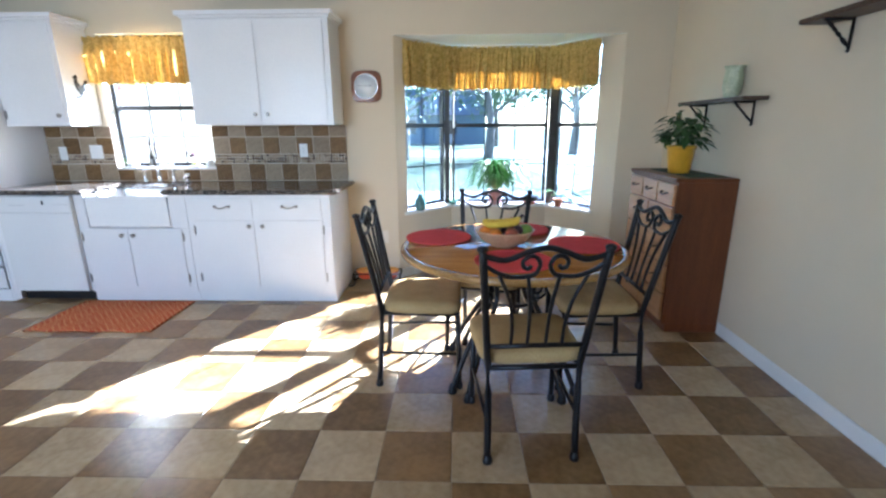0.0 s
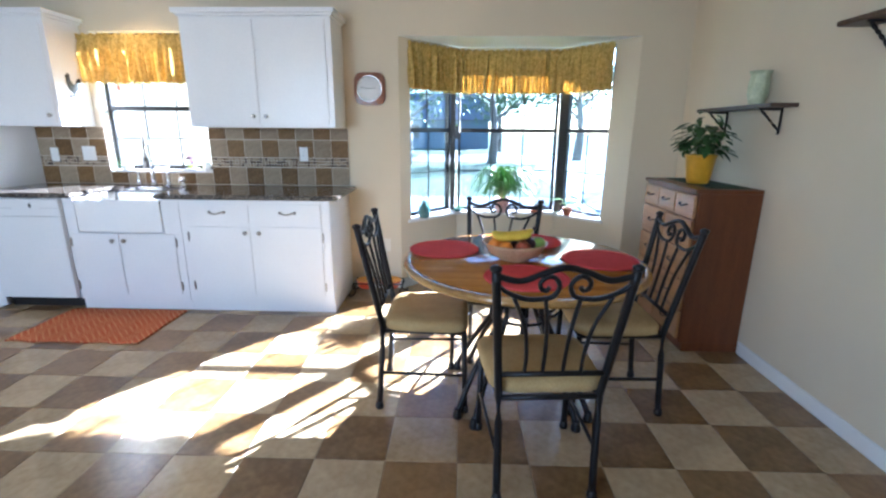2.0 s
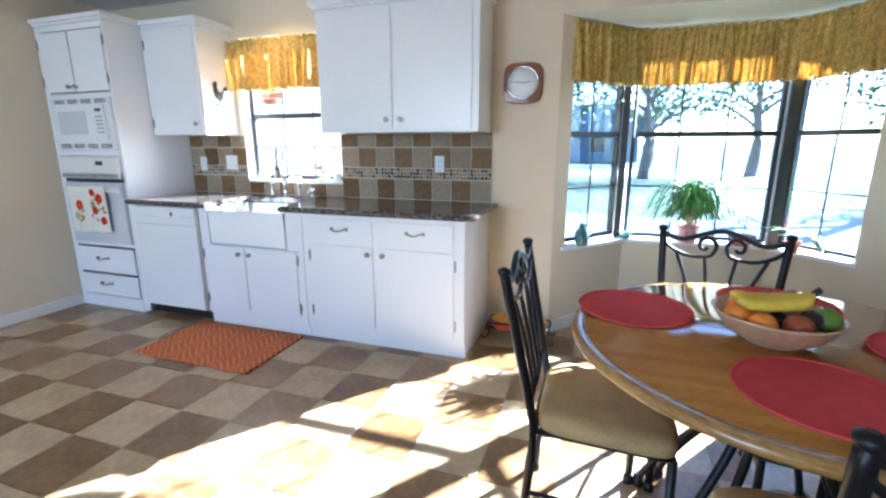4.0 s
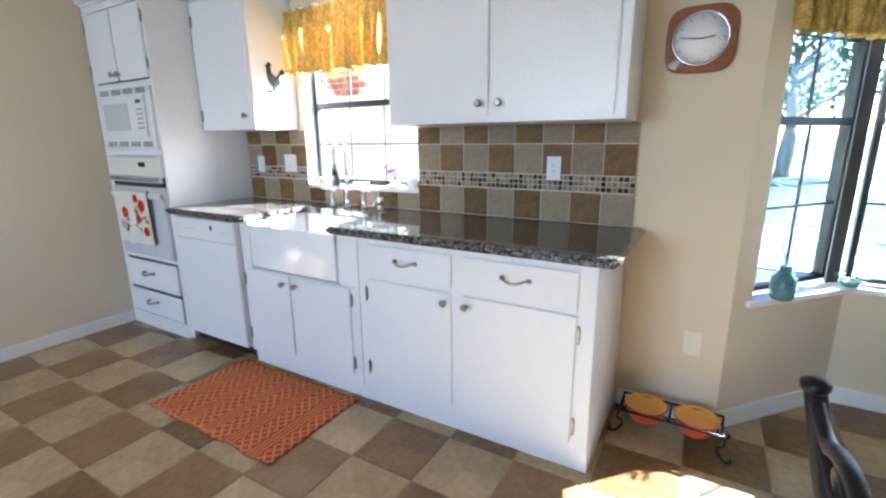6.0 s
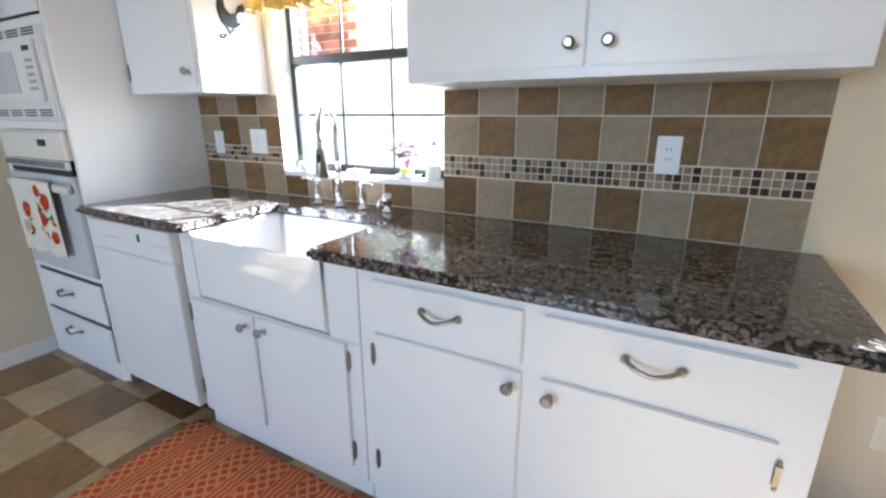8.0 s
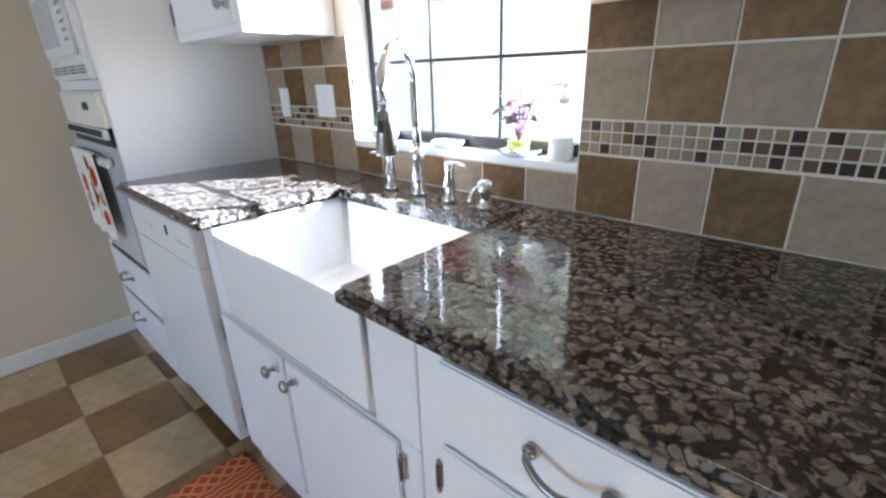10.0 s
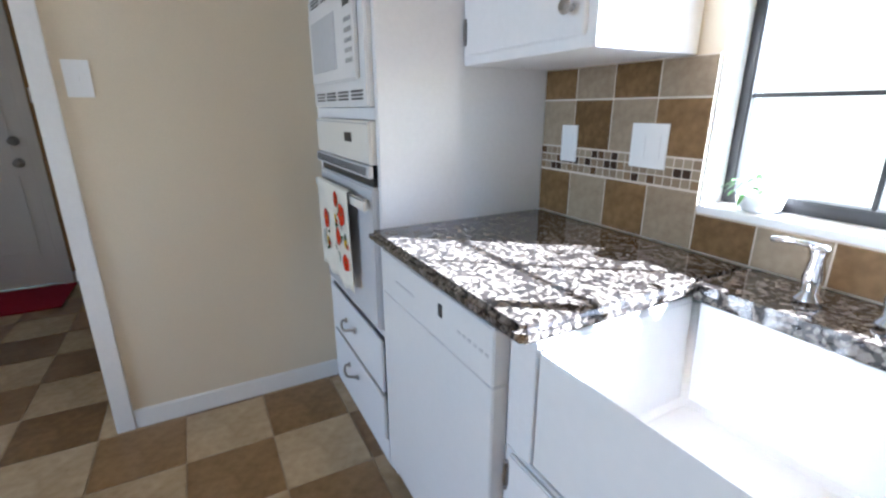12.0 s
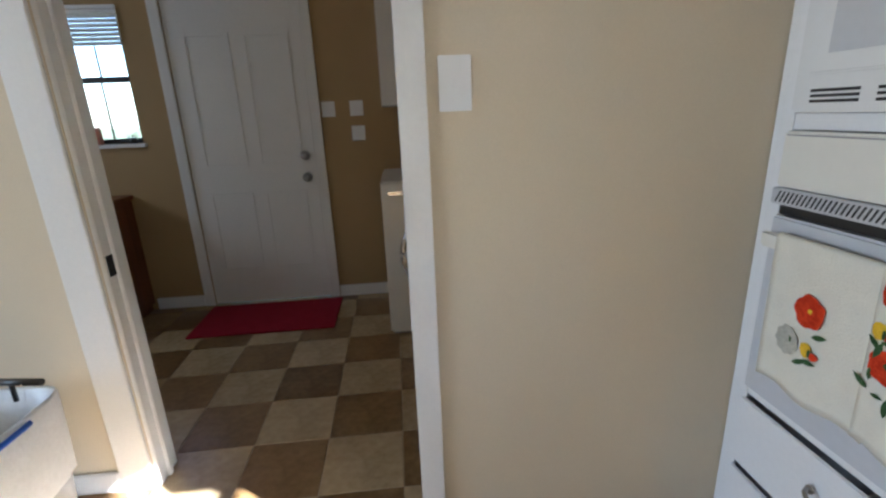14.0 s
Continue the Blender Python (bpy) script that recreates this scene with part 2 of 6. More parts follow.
CRIMSON = mat("crimson_mat", (0.28, 0.015, 0.03), 0.95, 0, 0.15, 14, 240, 0.5, 0.1)
POTYEL = mat("yellow_glaze", (0.62, 0.34, 0.02), 0.3, 0, 0.1, 6, 40, 0.02)
TERRA = mat("terracotta", (0.42, 0.13, 0.06), 0.7, 0, 0.12, 10, 70, 0.1)
LEAF = mat("dark_leaf", (0.025, 0.06, 0.015), 0.4, 0, 0.3, 18, 60, 0.05, 0.5, (0.05, 0.11, 0.03))
FERN = mat("fern_leaf", (0.06, 0.17, 0.03), 0.5, 0, 0.25, 18, 60, 0.05, 0.5, (0.12, 0.26, 0.06))
PURPLE = mat("purple_leaf", (0.28, 0.06, 0.24), 0.45, 0, 0.25, 18, 60, 0.05, 0.5, (0.36, 0.12, 0.30))
JARLEAF = mat("dusky_leaf", (0.05, 0.075, 0.035), 0.45, 0, 0.3, 18, 60, 0.05, 0.5, (0.13, 0.07, 0.11))
BLACK = mat("black_plastic", (0.015, 0.015, 0.016), 0.4, 0, 0.1, 10, 80, 0.02)
GREYGL = mat("grey_oven_glass", (0.58, 0.59, 0.62), 0.12, 0, 0.04, 3, 40, 0)
PLATE = mat("white_plastic", (0.82, 0.82, 0.81), 0.35, 0, 0.02, 5, 50, 0)
PALEGREY = mat("pale_grey_plastic", (0.55, 0.55, 0.56), 0.4, 0, 0.05, 5, 50, 0)
GREY = mat("grey_plastic", (0.25, 0.25, 0.26), 0.4, 0, 0.05, 5, 50, 0)


# ---- building helpers ----
OFF = {}


def box(bm, x0, x1, y0, y1, z0, z1, bev=0.0):
    made = bmesh.ops.create_cube(bm, size=1.0)
    bmesh.ops.transform(bm, matrix=Matrix.LocRotScale(((x0 + x1) / 2, (y0 + y1) / 2, (z0 + z1) / 2), None, (abs(x1 - x0), abs(y1 - y0), abs(z1 - z0))), verts=made["verts"])
    if bev:
        edges = list({e for v in made["verts"] for e in v.link_edges})
        bmesh.ops.bevel(bm, geom=edges, offset=bev, segments=2, affect="EDGES", clamp_overlap=True)


def sweep(bm, pts, r, seg=8, closed=False, r_end=None):
    """A round bar along points; the radius may taper to r_end."""
    pts = [Vector(p) for p in pts]
    rings = []
    up = Vector((0, 0, 1))
    for k, p in enumerate(pts):
        a = pts[(k - 1) % len(pts)] if closed or k else pts[0]
        b = pts[(k + 1) % len(pts)] if closed or k < len(pts) - 1 else pts[-1]
        d = (b - a).normalized()
        u = d.cross(up)
        if u.length < 0.05:
            u = d.cross(Vector((0, 1, 0)))
        u.normalize()
        w = u.cross(d).normalized()
        rr = r if r_end is None else r + (r_end - r) * k / (len(pts) - 1)
        rings.append([bm.verts.new(p + (u * math.cos(2 * math.pi * j / seg) + w * math.sin(2 * math.pi * j / seg)) * rr) for j in range(seg)])
    n = len(rings)
    for k in range(n if closed else n - 1):
        a, b = rings[k], rings[(k + 1) % n]
        for j in range(seg):
            f = bm.faces.new((a[j], a[(j + 1) % seg], b[(j + 1) % seg], b[j]))
            f.smooth = True
    if not closed:
        bm.faces.new(rings[0][::-1])
        bm.faces.new(rings[-1])


def lathe(bm, profile, seg=24, at=(0, 0, 0), axis="z", caps=True):
    """A turned body: profile of (radius, height)."""
    rings = []
    for r, h in profile:
        ring = []
        for j in range(seg):
            a = 2 * math.pi * j / seg
            p = Vector((r * math.cos(a), r * math.sin(a), h))
            if axis == "y":
                p = Vector((p.x, p.z, p.y))
            if axis == "x":
                p = Vector((p.z, p.x, p.y))
            ring.append(bm.verts.new(p + Vector(at)))
        rings.append(ring)
    for a, b in zip(rings, rings[1:]):
        for j in range(seg):
            f = bm.faces.new((a[j], a[(j + 1) % seg], b[(j + 1) % seg], b[j]))
            f.smooth = True
    if caps:
        bm.faces.new(rings[0][::-1])
        bm.faces.new(rings[-1])
    bmesh.ops.recalc_face_normals(bm, faces=bm.faces[:])


def arc(c, r, a0, a1, n, plane="xz"):
    out = []
    for k in range(n + 1):
        a = radians(a0 + (a1 - a0) * k / n)
        u, v = r * math.cos(a), r * math.sin(a)
        out.append((c[0] + u, c[1], c[2] + v) if plane == "xz" else (c[0] + u, c[1] + v, c[2]) if plane == "xy" else (c[0], c[1] + u, c[2] + v))
    return out


def smooth_path(pts, n=6):
    """A smooth curve through the points."""
    pts = [Vector(p) for p in pts]
    out = []
    for k in range(len(pts) - 1):
        p0, p1, p2, p3 = pts[max(k - 1, 0)], pts[k], pts[k + 1], pts[min(k + 2, len(pts) - 1)]
        for j in range(n):
            t = j / n
            out.append(0.5 * ((2 * p1) + (p2 - p0) * t + (2 * p0 - 5 * p1 + 4 * p2 - p3) * t * t + (3 * p1 - p0 - 3 * p2 + p3) * t ** 3))
    out.append(pts[-1])
    return out


def thing(name, label, category, at=(0, 0, 0), group="", kind=""):
    ob = new(name)
    ob.empty_display_size = 0.1
    ob.location = at
    OFF[ob] = Vector(at)
    return tagged(ob, label, category, group, kind)


def part(name, bm, material, parent=None, label=""):
    """Links a bmesh as one mesh object under a thing or a part."""
    me = bpy.data.meshes.new(name)
    if parent is not None:
        bmesh.ops.translate(bm, vec=-OFF[parent], verts=bm.verts[:])
    bm.to_mesh(me)
    bm.free()
    me.materials.append(material)
    ob = new(name, me)
    if parent is not None:
        ob.parent = parent
        OFF[ob] = OFF[parent]
    return tagged(ob, label)


def bpart(name, dims, material, parent=None, bev=0.0, label=""):
    bm = bmesh.new()
    box(bm, *dims, bev)
    return part(name, bm, material, parent, label)


def structure(name, boxes, material, label, category, bev=0.0):
    bm = bmesh.new()
    for b in boxes:
        box(bm, *b, bev)
    return tagged(part(name, bm, material), label, category, "", "structure")


def prism(bm, poly, z0, z1):
    lo = [bm.verts.new((x, y, z0)) for x, y in poly]
    hi = [bm.verts.new((x, y, z1)) for x, y in poly]
    n = len(poly)
    bm.faces.new(lo[::-1])
    bm.faces.new(hi)
    for k in range(n):
        bm.faces.new((lo[k], lo[(k + 1) % n], hi[(k + 1) % n], hi[k]))
    bmesh.ops.recalc_face_normals(bm, faces=bm.faces[:])


# ---- plan ----
NORTH = 3.885          # inner face of the kitchen's window wall
EAST = 1.80            # inner face of the wall with the shelves
WEST = -4.32           # face of the wall beside the ovens
WEST2 = -4.74          # face of the wall on the other side of the laundry doorway
CEILING = 2.44
BAY = [(-0.50, NORTH), (-0.02, 4.43), (0.93, 4.43), (1.41, NORTH)]
BAY_TOP = 2.10
SINK_L, SINK_R, SINK_SILL, SINK_TOP = -3.0, -2.107, 1.035, 2.13

structure("floor", [(-4.86, 1.95, SOUTH - 0.15, 3.05, -0.12, -0.002), (-4.44, 1.95, 3.05, 4.035, -0.12, -0.002), (-6.69, -4.86, -0.95, 3.2, -0.12, -0.002), (-4.86, -4.44, 3.05, 3.2, -0.12, -0.002)], GROUT, "grey-tan grout bed under checkered floor tiles", "floor")
structure("ceiling", [(-4.86, 1.95, SOUTH - 0.15, 3.05, CEILING, CEILING + 0.1), (-4.44, 1.95, 3.05, 4.035, CEILING, CEILING + 0.1), (-6.69, -4.86, -0.95, 3.2, CEILING, CEILING + 0.1), (-4.86, -4.44, 3.05, 3.2, CEILING, CEILING + 0.1)], CEIL, "white textured ceiling", "ceiling")
structure("wall_north", [
    (-4.44, SINK_L, NORTH, 4.035, 0, CEILING), (SINK_R, BAY[0][0], NORTH, 4.035, 0, CEILING),
    (SINK_L, SINK_R, NORTH, 4.035, 0, SINK_SILL - 0.02), (SINK_L, SINK_R, NORTH, 4.035, SINK_TOP, CEILING),
    (BAY[0][0], BAY[3][0], NORTH, 4.035, BAY_TOP, CEILING), (BAY[3][0], 1.95, NORTH, 4.035, 0, CEILING)],
    WALL, "beige painted wall with sink window and bay opening", "wall")
structure("wall_east", [(EAST, 1.95, SOUTH, NORTH, 0, CEILING)], WALL, "beige painted side wall", "wall")
# Unseen wall; its opening is added to hold the south fill lamp.
structure("wall_south", [(-4.86, -3.65, SOUTH - 0.15, SOUTH, 0, CEILING), (-1.55, 1.95, SOUTH - 0.15, SOUTH, 0, CEILING), (-3.65, -1.55, SOUTH - 0.15, SOUTH, 0, 0.8), (-3.65, -1.55, SOUTH - 0.15, SOUTH, 2.2, CEILING)], WALL, "plain beige wall with an opening added for the fill lamp", "wall")
structure("wall_west_1", [(WEST - 0.12, WEST, 2.36, NORTH, 0, CEILING)], WALL, "beige wall between doorway and ovens", "wall")
structure("wall_west_2", [(WEST2 - 0.12, WEST2, SOUTH, 1.36, 0, CEILING)], WALL, "beige wall beside the laundry doorway", "wall")
structure("wall_west_3", [(WEST2 - 0.12, WEST, 1.36, 2.36, 2.08, CEILING)], WALL, "beige wall above the laundry doorway", "wall")


def bay_side(name, a, b, lead, label):
    """A bay wall from a to b with a window opening that starts lead metres from each end (lead pair)."""
    a, b = Vector((*a, 0)), Vector((*b, 0))
    d = (b - a).normalized()
    out = Vector((-d.y, d.x, 0))
    length = (b - a).length
    bm = bmesh.new()

    def seg(s0, s1, z0, z1):
        p = [a + d * s0, a + d * s1, a + d * s1 + out * 0.13, a + d * s0 + out * 0.13]
        prism(bm, [(q.x, q.y) for q in p], z0, z1)
    seg(0, length, -0.1, 0.585)
    seg(0, length, BAY_TOP - 0.02, BAY_TOP + 0.25)
    if lead[0]:
        seg(0, lead[0], 0.585, BAY_TOP - 0.02)
    if lead[1]:
        seg(length - lead[1], length, 0.585, BAY_TOP - 0.02)
    tagged(part(name, bm, WALL), label, "wall", "", "structure")


bay_side("wall_bay_1", BAY[0], BAY[1], (0.12, 0), "angled beige bay wall under a window")
bay_side("wall_bay_2", BAY[1], BAY[2], (0, 0), "beige bay wall under the middle window")
bay_side("wall_bay_3", BAY[2], BAY[3], (0, 0.22), "angled beige bay wall under a window")
bm = bmesh.new()
prism(bm, [(BAY[0][0] - 0.05, 4.036), (-0.12, 4.62), (1.03, 4.62), (BAY[3][0] + 0.05, 4.036)], BAY_TOP, BAY_TOP + 0.1)
prism(bm, [(BAY[0][0], NORTH + 0.003), (BAY[0][0], 4.036), (BAY[3][0], 4.036), (BAY[3][0], NORTH + 0.003)], BAY_TOP - 0.004, BAY_TOP - 0.001)
tagged(part("ceiling_bay", bm, CEIL), "white painted bay soffit", "ceiling", "", "structure")
bm = bmesh.new()
prism(bm, [(BAY[0][0], 4.036), (BAY[1][0], 4.5), (BAY[2][0], 4.5), (BAY[3][0], 4.036)], -0.1, -0.002)
tagged(part("floor_bay", bm, GROUT), "grey-tan grout bed of the bay floor", "floor", "", "structure")

# laundry room
LX = -6.54
structure("wall_laundry_1", [(LX - 0.15, LX, -0.8, 0.24, 0, CEILING), (LX - 0.15, LX, 0.24, 0.66, 0, 1.19), (LX - 0.15, LX, 0.24, 0.66, 2.0, CEILING),
          (LX - 0.15, LX, 0.66, 0.92, 0, CEILING), (LX - 0.15, LX, 0.92, 1.77, 2.05, CEILING), (LX - 0.15, LX, 1.77, 3.2, 0, CEILING)],
          TANWALL, "tan painted laundry wall with door and window", "wall")
structure("wall_laundry_2", [(LX - 0.15, WEST2 - 0.125, -0.95, -0.8, 0, CEILING)], TANWALL, "tan painted laundry end wall", "wall")
structure("wall_laundry_3", [(LX - 0.15, WEST - 0.125, 3.05, 3.2, 0, CEILING)], TANWALL, "tan painted laundry end wall", "wall")

# baseboards and casings
BB = 0.085
bm = bmesh.new()
for dims in ((EAST - 0.014, EAST, SOUTH, 2.73, 0, BB), (EAST - 0.014, EAST, 3.51, NORTH, 0, BB), (-0.93, BAY[0][0] + 0.004, NORTH - 0.014, NORTH, 0, BB), (BAY[3][0], EAST - 0.015, NORTH - 0.014, NORTH, 0, BB),
             (WEST, WEST + 0.014, 2.412, 3.26, 0, BB), (WEST2, WEST2 + 0.014, SOUTH, 1.24, 0, BB), (LX, LX + 0.014, 0.52, 0.85, 0, BB), (LX, LX + 0.014, 1.84, 3.05, 0, BB)):
    box(bm, *dims, 0.004)
for a, b in zip(BAY, BAY[1:]):
    a, b = Vector((*a, 0)), Vector((*b, 0))
    d = (b - a).normalized()
    inn = Vector((d.y, -d.x, 0))
    p = [a + d * 0.006, b - d * 0.006, b - d * 0.006 + inn * 0.014, a + d * 0.006 + inn * 0.014]
    prism(bm, [(q.x, q.y) for q in p], 0, BB)
tagged(part("baseboard", bm, TRIM), "white painted wooden baseboard", "baseboard", "", "structure")
structure("trim_doorway", [
    (WEST, WEST + 0.016, 2.345, 2.41, 0, 2.13), (WEST - 0.124, WEST, 2.345, 2.36, 0, 2.07), (WEST - 0.14, WEST - 0.1245, 2.362, 2.43, 0, 2.13),
    (WEST2, WEST2 + 0.016, 1.245, 1.358, 0, 2.13), (WEST2 - 0.124, WEST2, 1.36, 1.375, 0, 2.07), (WEST2 - 0.07, WEST2 - 0.045, 1.375, 1.387, 0, 2.07)],
    TRIM, "white painted doorway casing and jambs", "trim", 0.003)
bpart("strike_plate", (WEST2 - 0.052, WEST2 - 0.012, 1.3755, 1.378, 0.83, 0.90), IRON, None)
tagged(bpy.data.objects["strike_plate"], "dark metal strike plate in the door jamb", "strike plate", "", "structure")


# ---- windows ----
def window_unit(name, a, b, z0, z1, cols, rows, label, out_shift=0.07, rail_at=0.5, screened=False):
    """A double-hung window from a to b in plan, with frame, sashes, muntins and panes."""
    a, b = Vector((*a, 0)), Vector((*b, 0))
    d = (b - a).normalized()
    out = Vector((-d.y, d.x, 0))
    w = (b - a).length
    root = thing(name, label, "window", (a.x, a.y, z0), "", "structure")
    m = Matrix.Translation(a + out * out_shift) @ Matrix(((d.x, out.x, 0, 0), (d.y, out.y, 0, 0), (0, 0, 1, 0), (0, 0, 0, 1)))

    def bar(nm, s0, s1, y0, y1, h0, h1, material, bev=0.003):
        q = bmesh.new()
        box(q, s0, s1, y0, y1, h0, h1, bev)
        bmesh.ops.transform(q, matrix=m, verts=q.verts[:])
        return part(nm, q, material, root)
    f = 0.024 if screened else 0.032
    q = bmesh.new()
    for dims in ((0, f, -0.02, 0.03, z0, z1), (w - f, w, -0.02, 0.03, z0, z1), (f, w - f, -0.02, 0.03, z0, z0 + f), (f, w - f, -0.02, 0.03, z1 - f, z1)):
        box(q, *dims, 0.003)
    bmesh.ops.transform(q, matrix=m, verts=q.verts[:])
    part("window_frame", q, BLACKFRAME, root)
    zr = z0 + (z1 - z0) * rail_at
    bar("meeting_rail", f, w - f, -0.028, 0.018, zr - 0.018, zr + 0.018, BLACKFRAME)
    for lo, hi, off in ((z0 + f, zr - 0.018, -0.008), (zr + 0.018, z1 - f, 0.008)):
        for c in range(1, cols):
            x = f + (w - 2 * f) * c / cols
            bar("muntin", x - 0.005, x + 0.005, off - 0.006, off + 0.006, lo, hi, BLACKFRAME, 0.002)
        for r in range(1, rows):
            z = lo + (hi - lo) * r / rows
            bar("muntin", f, w - f, off - 0.005, off + 0.005, z - 0.005, z + 0.005, BLACKFRAME, 0.002)
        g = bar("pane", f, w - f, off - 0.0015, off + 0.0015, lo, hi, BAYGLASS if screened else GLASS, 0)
        # No pane shadow, so a pane's tint leaves the sunlight undimmed.
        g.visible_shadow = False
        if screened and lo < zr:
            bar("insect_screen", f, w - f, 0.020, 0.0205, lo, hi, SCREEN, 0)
    return root


BAYZ0, BAYZ1 = 0.625, 2.08
structure("trim_bay_post_1", [(-0.088, -0.04, 4.472, 4.535, 0.6, 2.085)], BLACKFRAME, "dark bay window corner post", "trim", 0.004)
structure("trim_bay_post_2", [(0.94, 1.005, 4.472, 4.535, 0.6, 2.085)], BLACKFRAME, "dark bay window corner post", "trim", 0.004)
dl = (Vector(BAY[1]) - Vector(BAY[0])).normalized()
dr = (Vector(BAY[3]) - Vector(BAY[2])).normalized()
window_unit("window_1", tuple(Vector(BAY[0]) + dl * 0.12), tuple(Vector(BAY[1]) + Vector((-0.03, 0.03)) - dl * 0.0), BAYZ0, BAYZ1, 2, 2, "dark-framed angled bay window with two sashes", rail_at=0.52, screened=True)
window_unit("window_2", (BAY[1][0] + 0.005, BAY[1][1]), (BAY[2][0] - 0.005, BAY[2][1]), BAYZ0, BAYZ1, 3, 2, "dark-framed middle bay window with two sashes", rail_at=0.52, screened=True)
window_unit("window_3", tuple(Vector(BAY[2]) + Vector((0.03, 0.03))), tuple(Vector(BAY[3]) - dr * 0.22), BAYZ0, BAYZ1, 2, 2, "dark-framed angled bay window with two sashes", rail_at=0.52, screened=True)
window_unit("window_4", (SINK_L, NORTH), (SINK_R, NORTH), SINK_SILL, SINK_TOP, 3, 2, "dark-framed window over the sink", 0.10, 0.462)
structure("window_sill_sink", [(SINK_L, SINK_R, NORTH - 0.012, NORTH + 0.09, SINK_SILL - 0.02, SINK_SILL)], TRIM, "white painted window sill with small things", "window sill", 0.003)
structure("trim_sink_window", [(SINK_L, SINK_L + 0.006, NORTH, NORTH + 0.08, SINK_SILL, SINK_TOP), (SINK_R - 0.006, SINK_R, NORTH, NORTH + 0.08, SINK_SILL, SINK_TOP)], TRIM, "white painted window reveal", "trim")
bm = bmesh.new()
prism(bm, [(-0.43, 3.93), (0.005, 4.405), (0.905, 4.405), (1.262, 4.015), (1.31, 4.07), (0.94, 4.515), (-0.03, 4.515), (-0.475, 3.985)], 0.587, 0.612)
tagged(part("window_sill_bay", bm, TRIM), "white painted bay window sill holding plants", "window sill", "", "structure")
window_unit("window_5", (LX, 0.24), (LX, 0.66), 1.19, 2.0, 2, 1, "small dark-framed laundry window", 0.07)
structure("window_sill_laundry", [(LX - 0.05, LX + 0.03, 0.22, 0.68, 1.165, 1.188)], TRIM, "white laundry window sill", "window sill", 0.003)

# far laundry door
door = thing("door_1", "white panelled back door, closed", "door", (LX, 1.35, 0), "", "structure")
bm = bmesh.new()
box(bm, LX - 0.045, LX - 0.004, 0.925, 1.765, 0.008, 2.047)
part("door_leaf", bm, TRIM, door)
for z0, z1 in ((0.25, 0.82), (1.0, 1.85)):
    for y0, y1 in ((1.02, 1.31), (1.39, 1.68)):
        bm = bmesh.new()
        for dims in ((y0, y1, z0, z0 + 0.02), (y0, y1, z1 - 0.02, z1), (y0, y0 + 0.02, z0 + 0.02, z1 - 0.02), (y1 - 0.02, y1, z0 + 0.02, z1 - 0.02)):
            box(bm, LX - 0.004, LX + 0.003, *dims)
        part("panel_moulding", bm, TRIM, door)
for z, r in ((0.91, 0.026), (1.06, 0.024)):
    bm = bmesh.new()
    lathe(bm, [(0.032, 0), (0.032, 0.008), (0.012, 0.012), (0.012, 0.03), (r, 0.035), (r, 0.055), (0.012, 0.065)], 16, (LX - 0.004, 1.70, z), "x")
    part("door_knob" if z < 1 else "deadbolt", bm, NICKEL, door, "dark metal")
structure("trim_back_door", [(LX, LX + 0.018, 0.855, 0.92, 0, 2.11), (LX, LX + 0.018, 1.77, 1.835, 0, 2.11), (LX, LX + 0.018, 0.92, 1.77, 2.045, 2.11)], TRIM, "white painted door casing", "trim", 0.003)


# ---- outside ----
LAWN = mat("lawn", (0.065, 0.082, 0.04), 0.9, 0, 0.3, 0.8, 9, 0.3, 0.2, (0.105, 0.115, 0.065))
ROADM = mat("pale_concrete", (0.30, 0.30, 0.31), 0.85, 0, 0.12, 1.2, 30, 0.1)
BARK = mat("bark", (0.20, 0.16, 0.13), 0.9, 0, 0.3, 9, 40, 0.5)
CROWN = mat("tree_leaf", (0.06, 0.10, 0.03), 0.6, 0, 0.3, 3, 30, 0.1, 0.3, (0.12, 0.17, 0.06))
BRICK = mat("red_brick", (0.34, 0.10, 0.06), 0.85, 0, 0.2, 6, 60, 0.2, 0.3, (0.42, 0.16, 0.10), 0, 0.15)
MORTAR = mat("mortar", (0.5, 0.46, 0.42), 0.9, 0, 0.1, 10, 80, 0.2)
HOUSEM = mat("blue_grey_siding", (0.16, 0.20, 0.26), 0.8, 0, 0.08, 4, 60, 0.05)
SIDING = mat("pale_siding", (0.66, 0.66, 0.66), 0.7, 0, 0.06, 4, 60, 0.05)
ROOFM = mat("grey_shingle", (0.16, 0.16, 0.18), 0.9, 0, 0.2, 6, 50, 0.3)
bm = bmesh.new()
prism(bm, [(-400, -400), (400, -400), (400, 400), (-400, 400)], -0.35, -0.25)
tagged(part("ground", bm, LAWN), "green lawn reaching to the horizon", "ground", "", "structure")
structure("road", [(-200, 200, 26, 34, -0.25, -0.235)], ROADM, "pale street beyond the lawn", "road")
structure("driveway", [(-14, 2.9, 8.2, 11.5, -0.25, -0.233), (3.0, 7.0, 7.5, 26, -0.25, -0.234)], ROADM, "pale concrete driveway and front walk", "driveway")


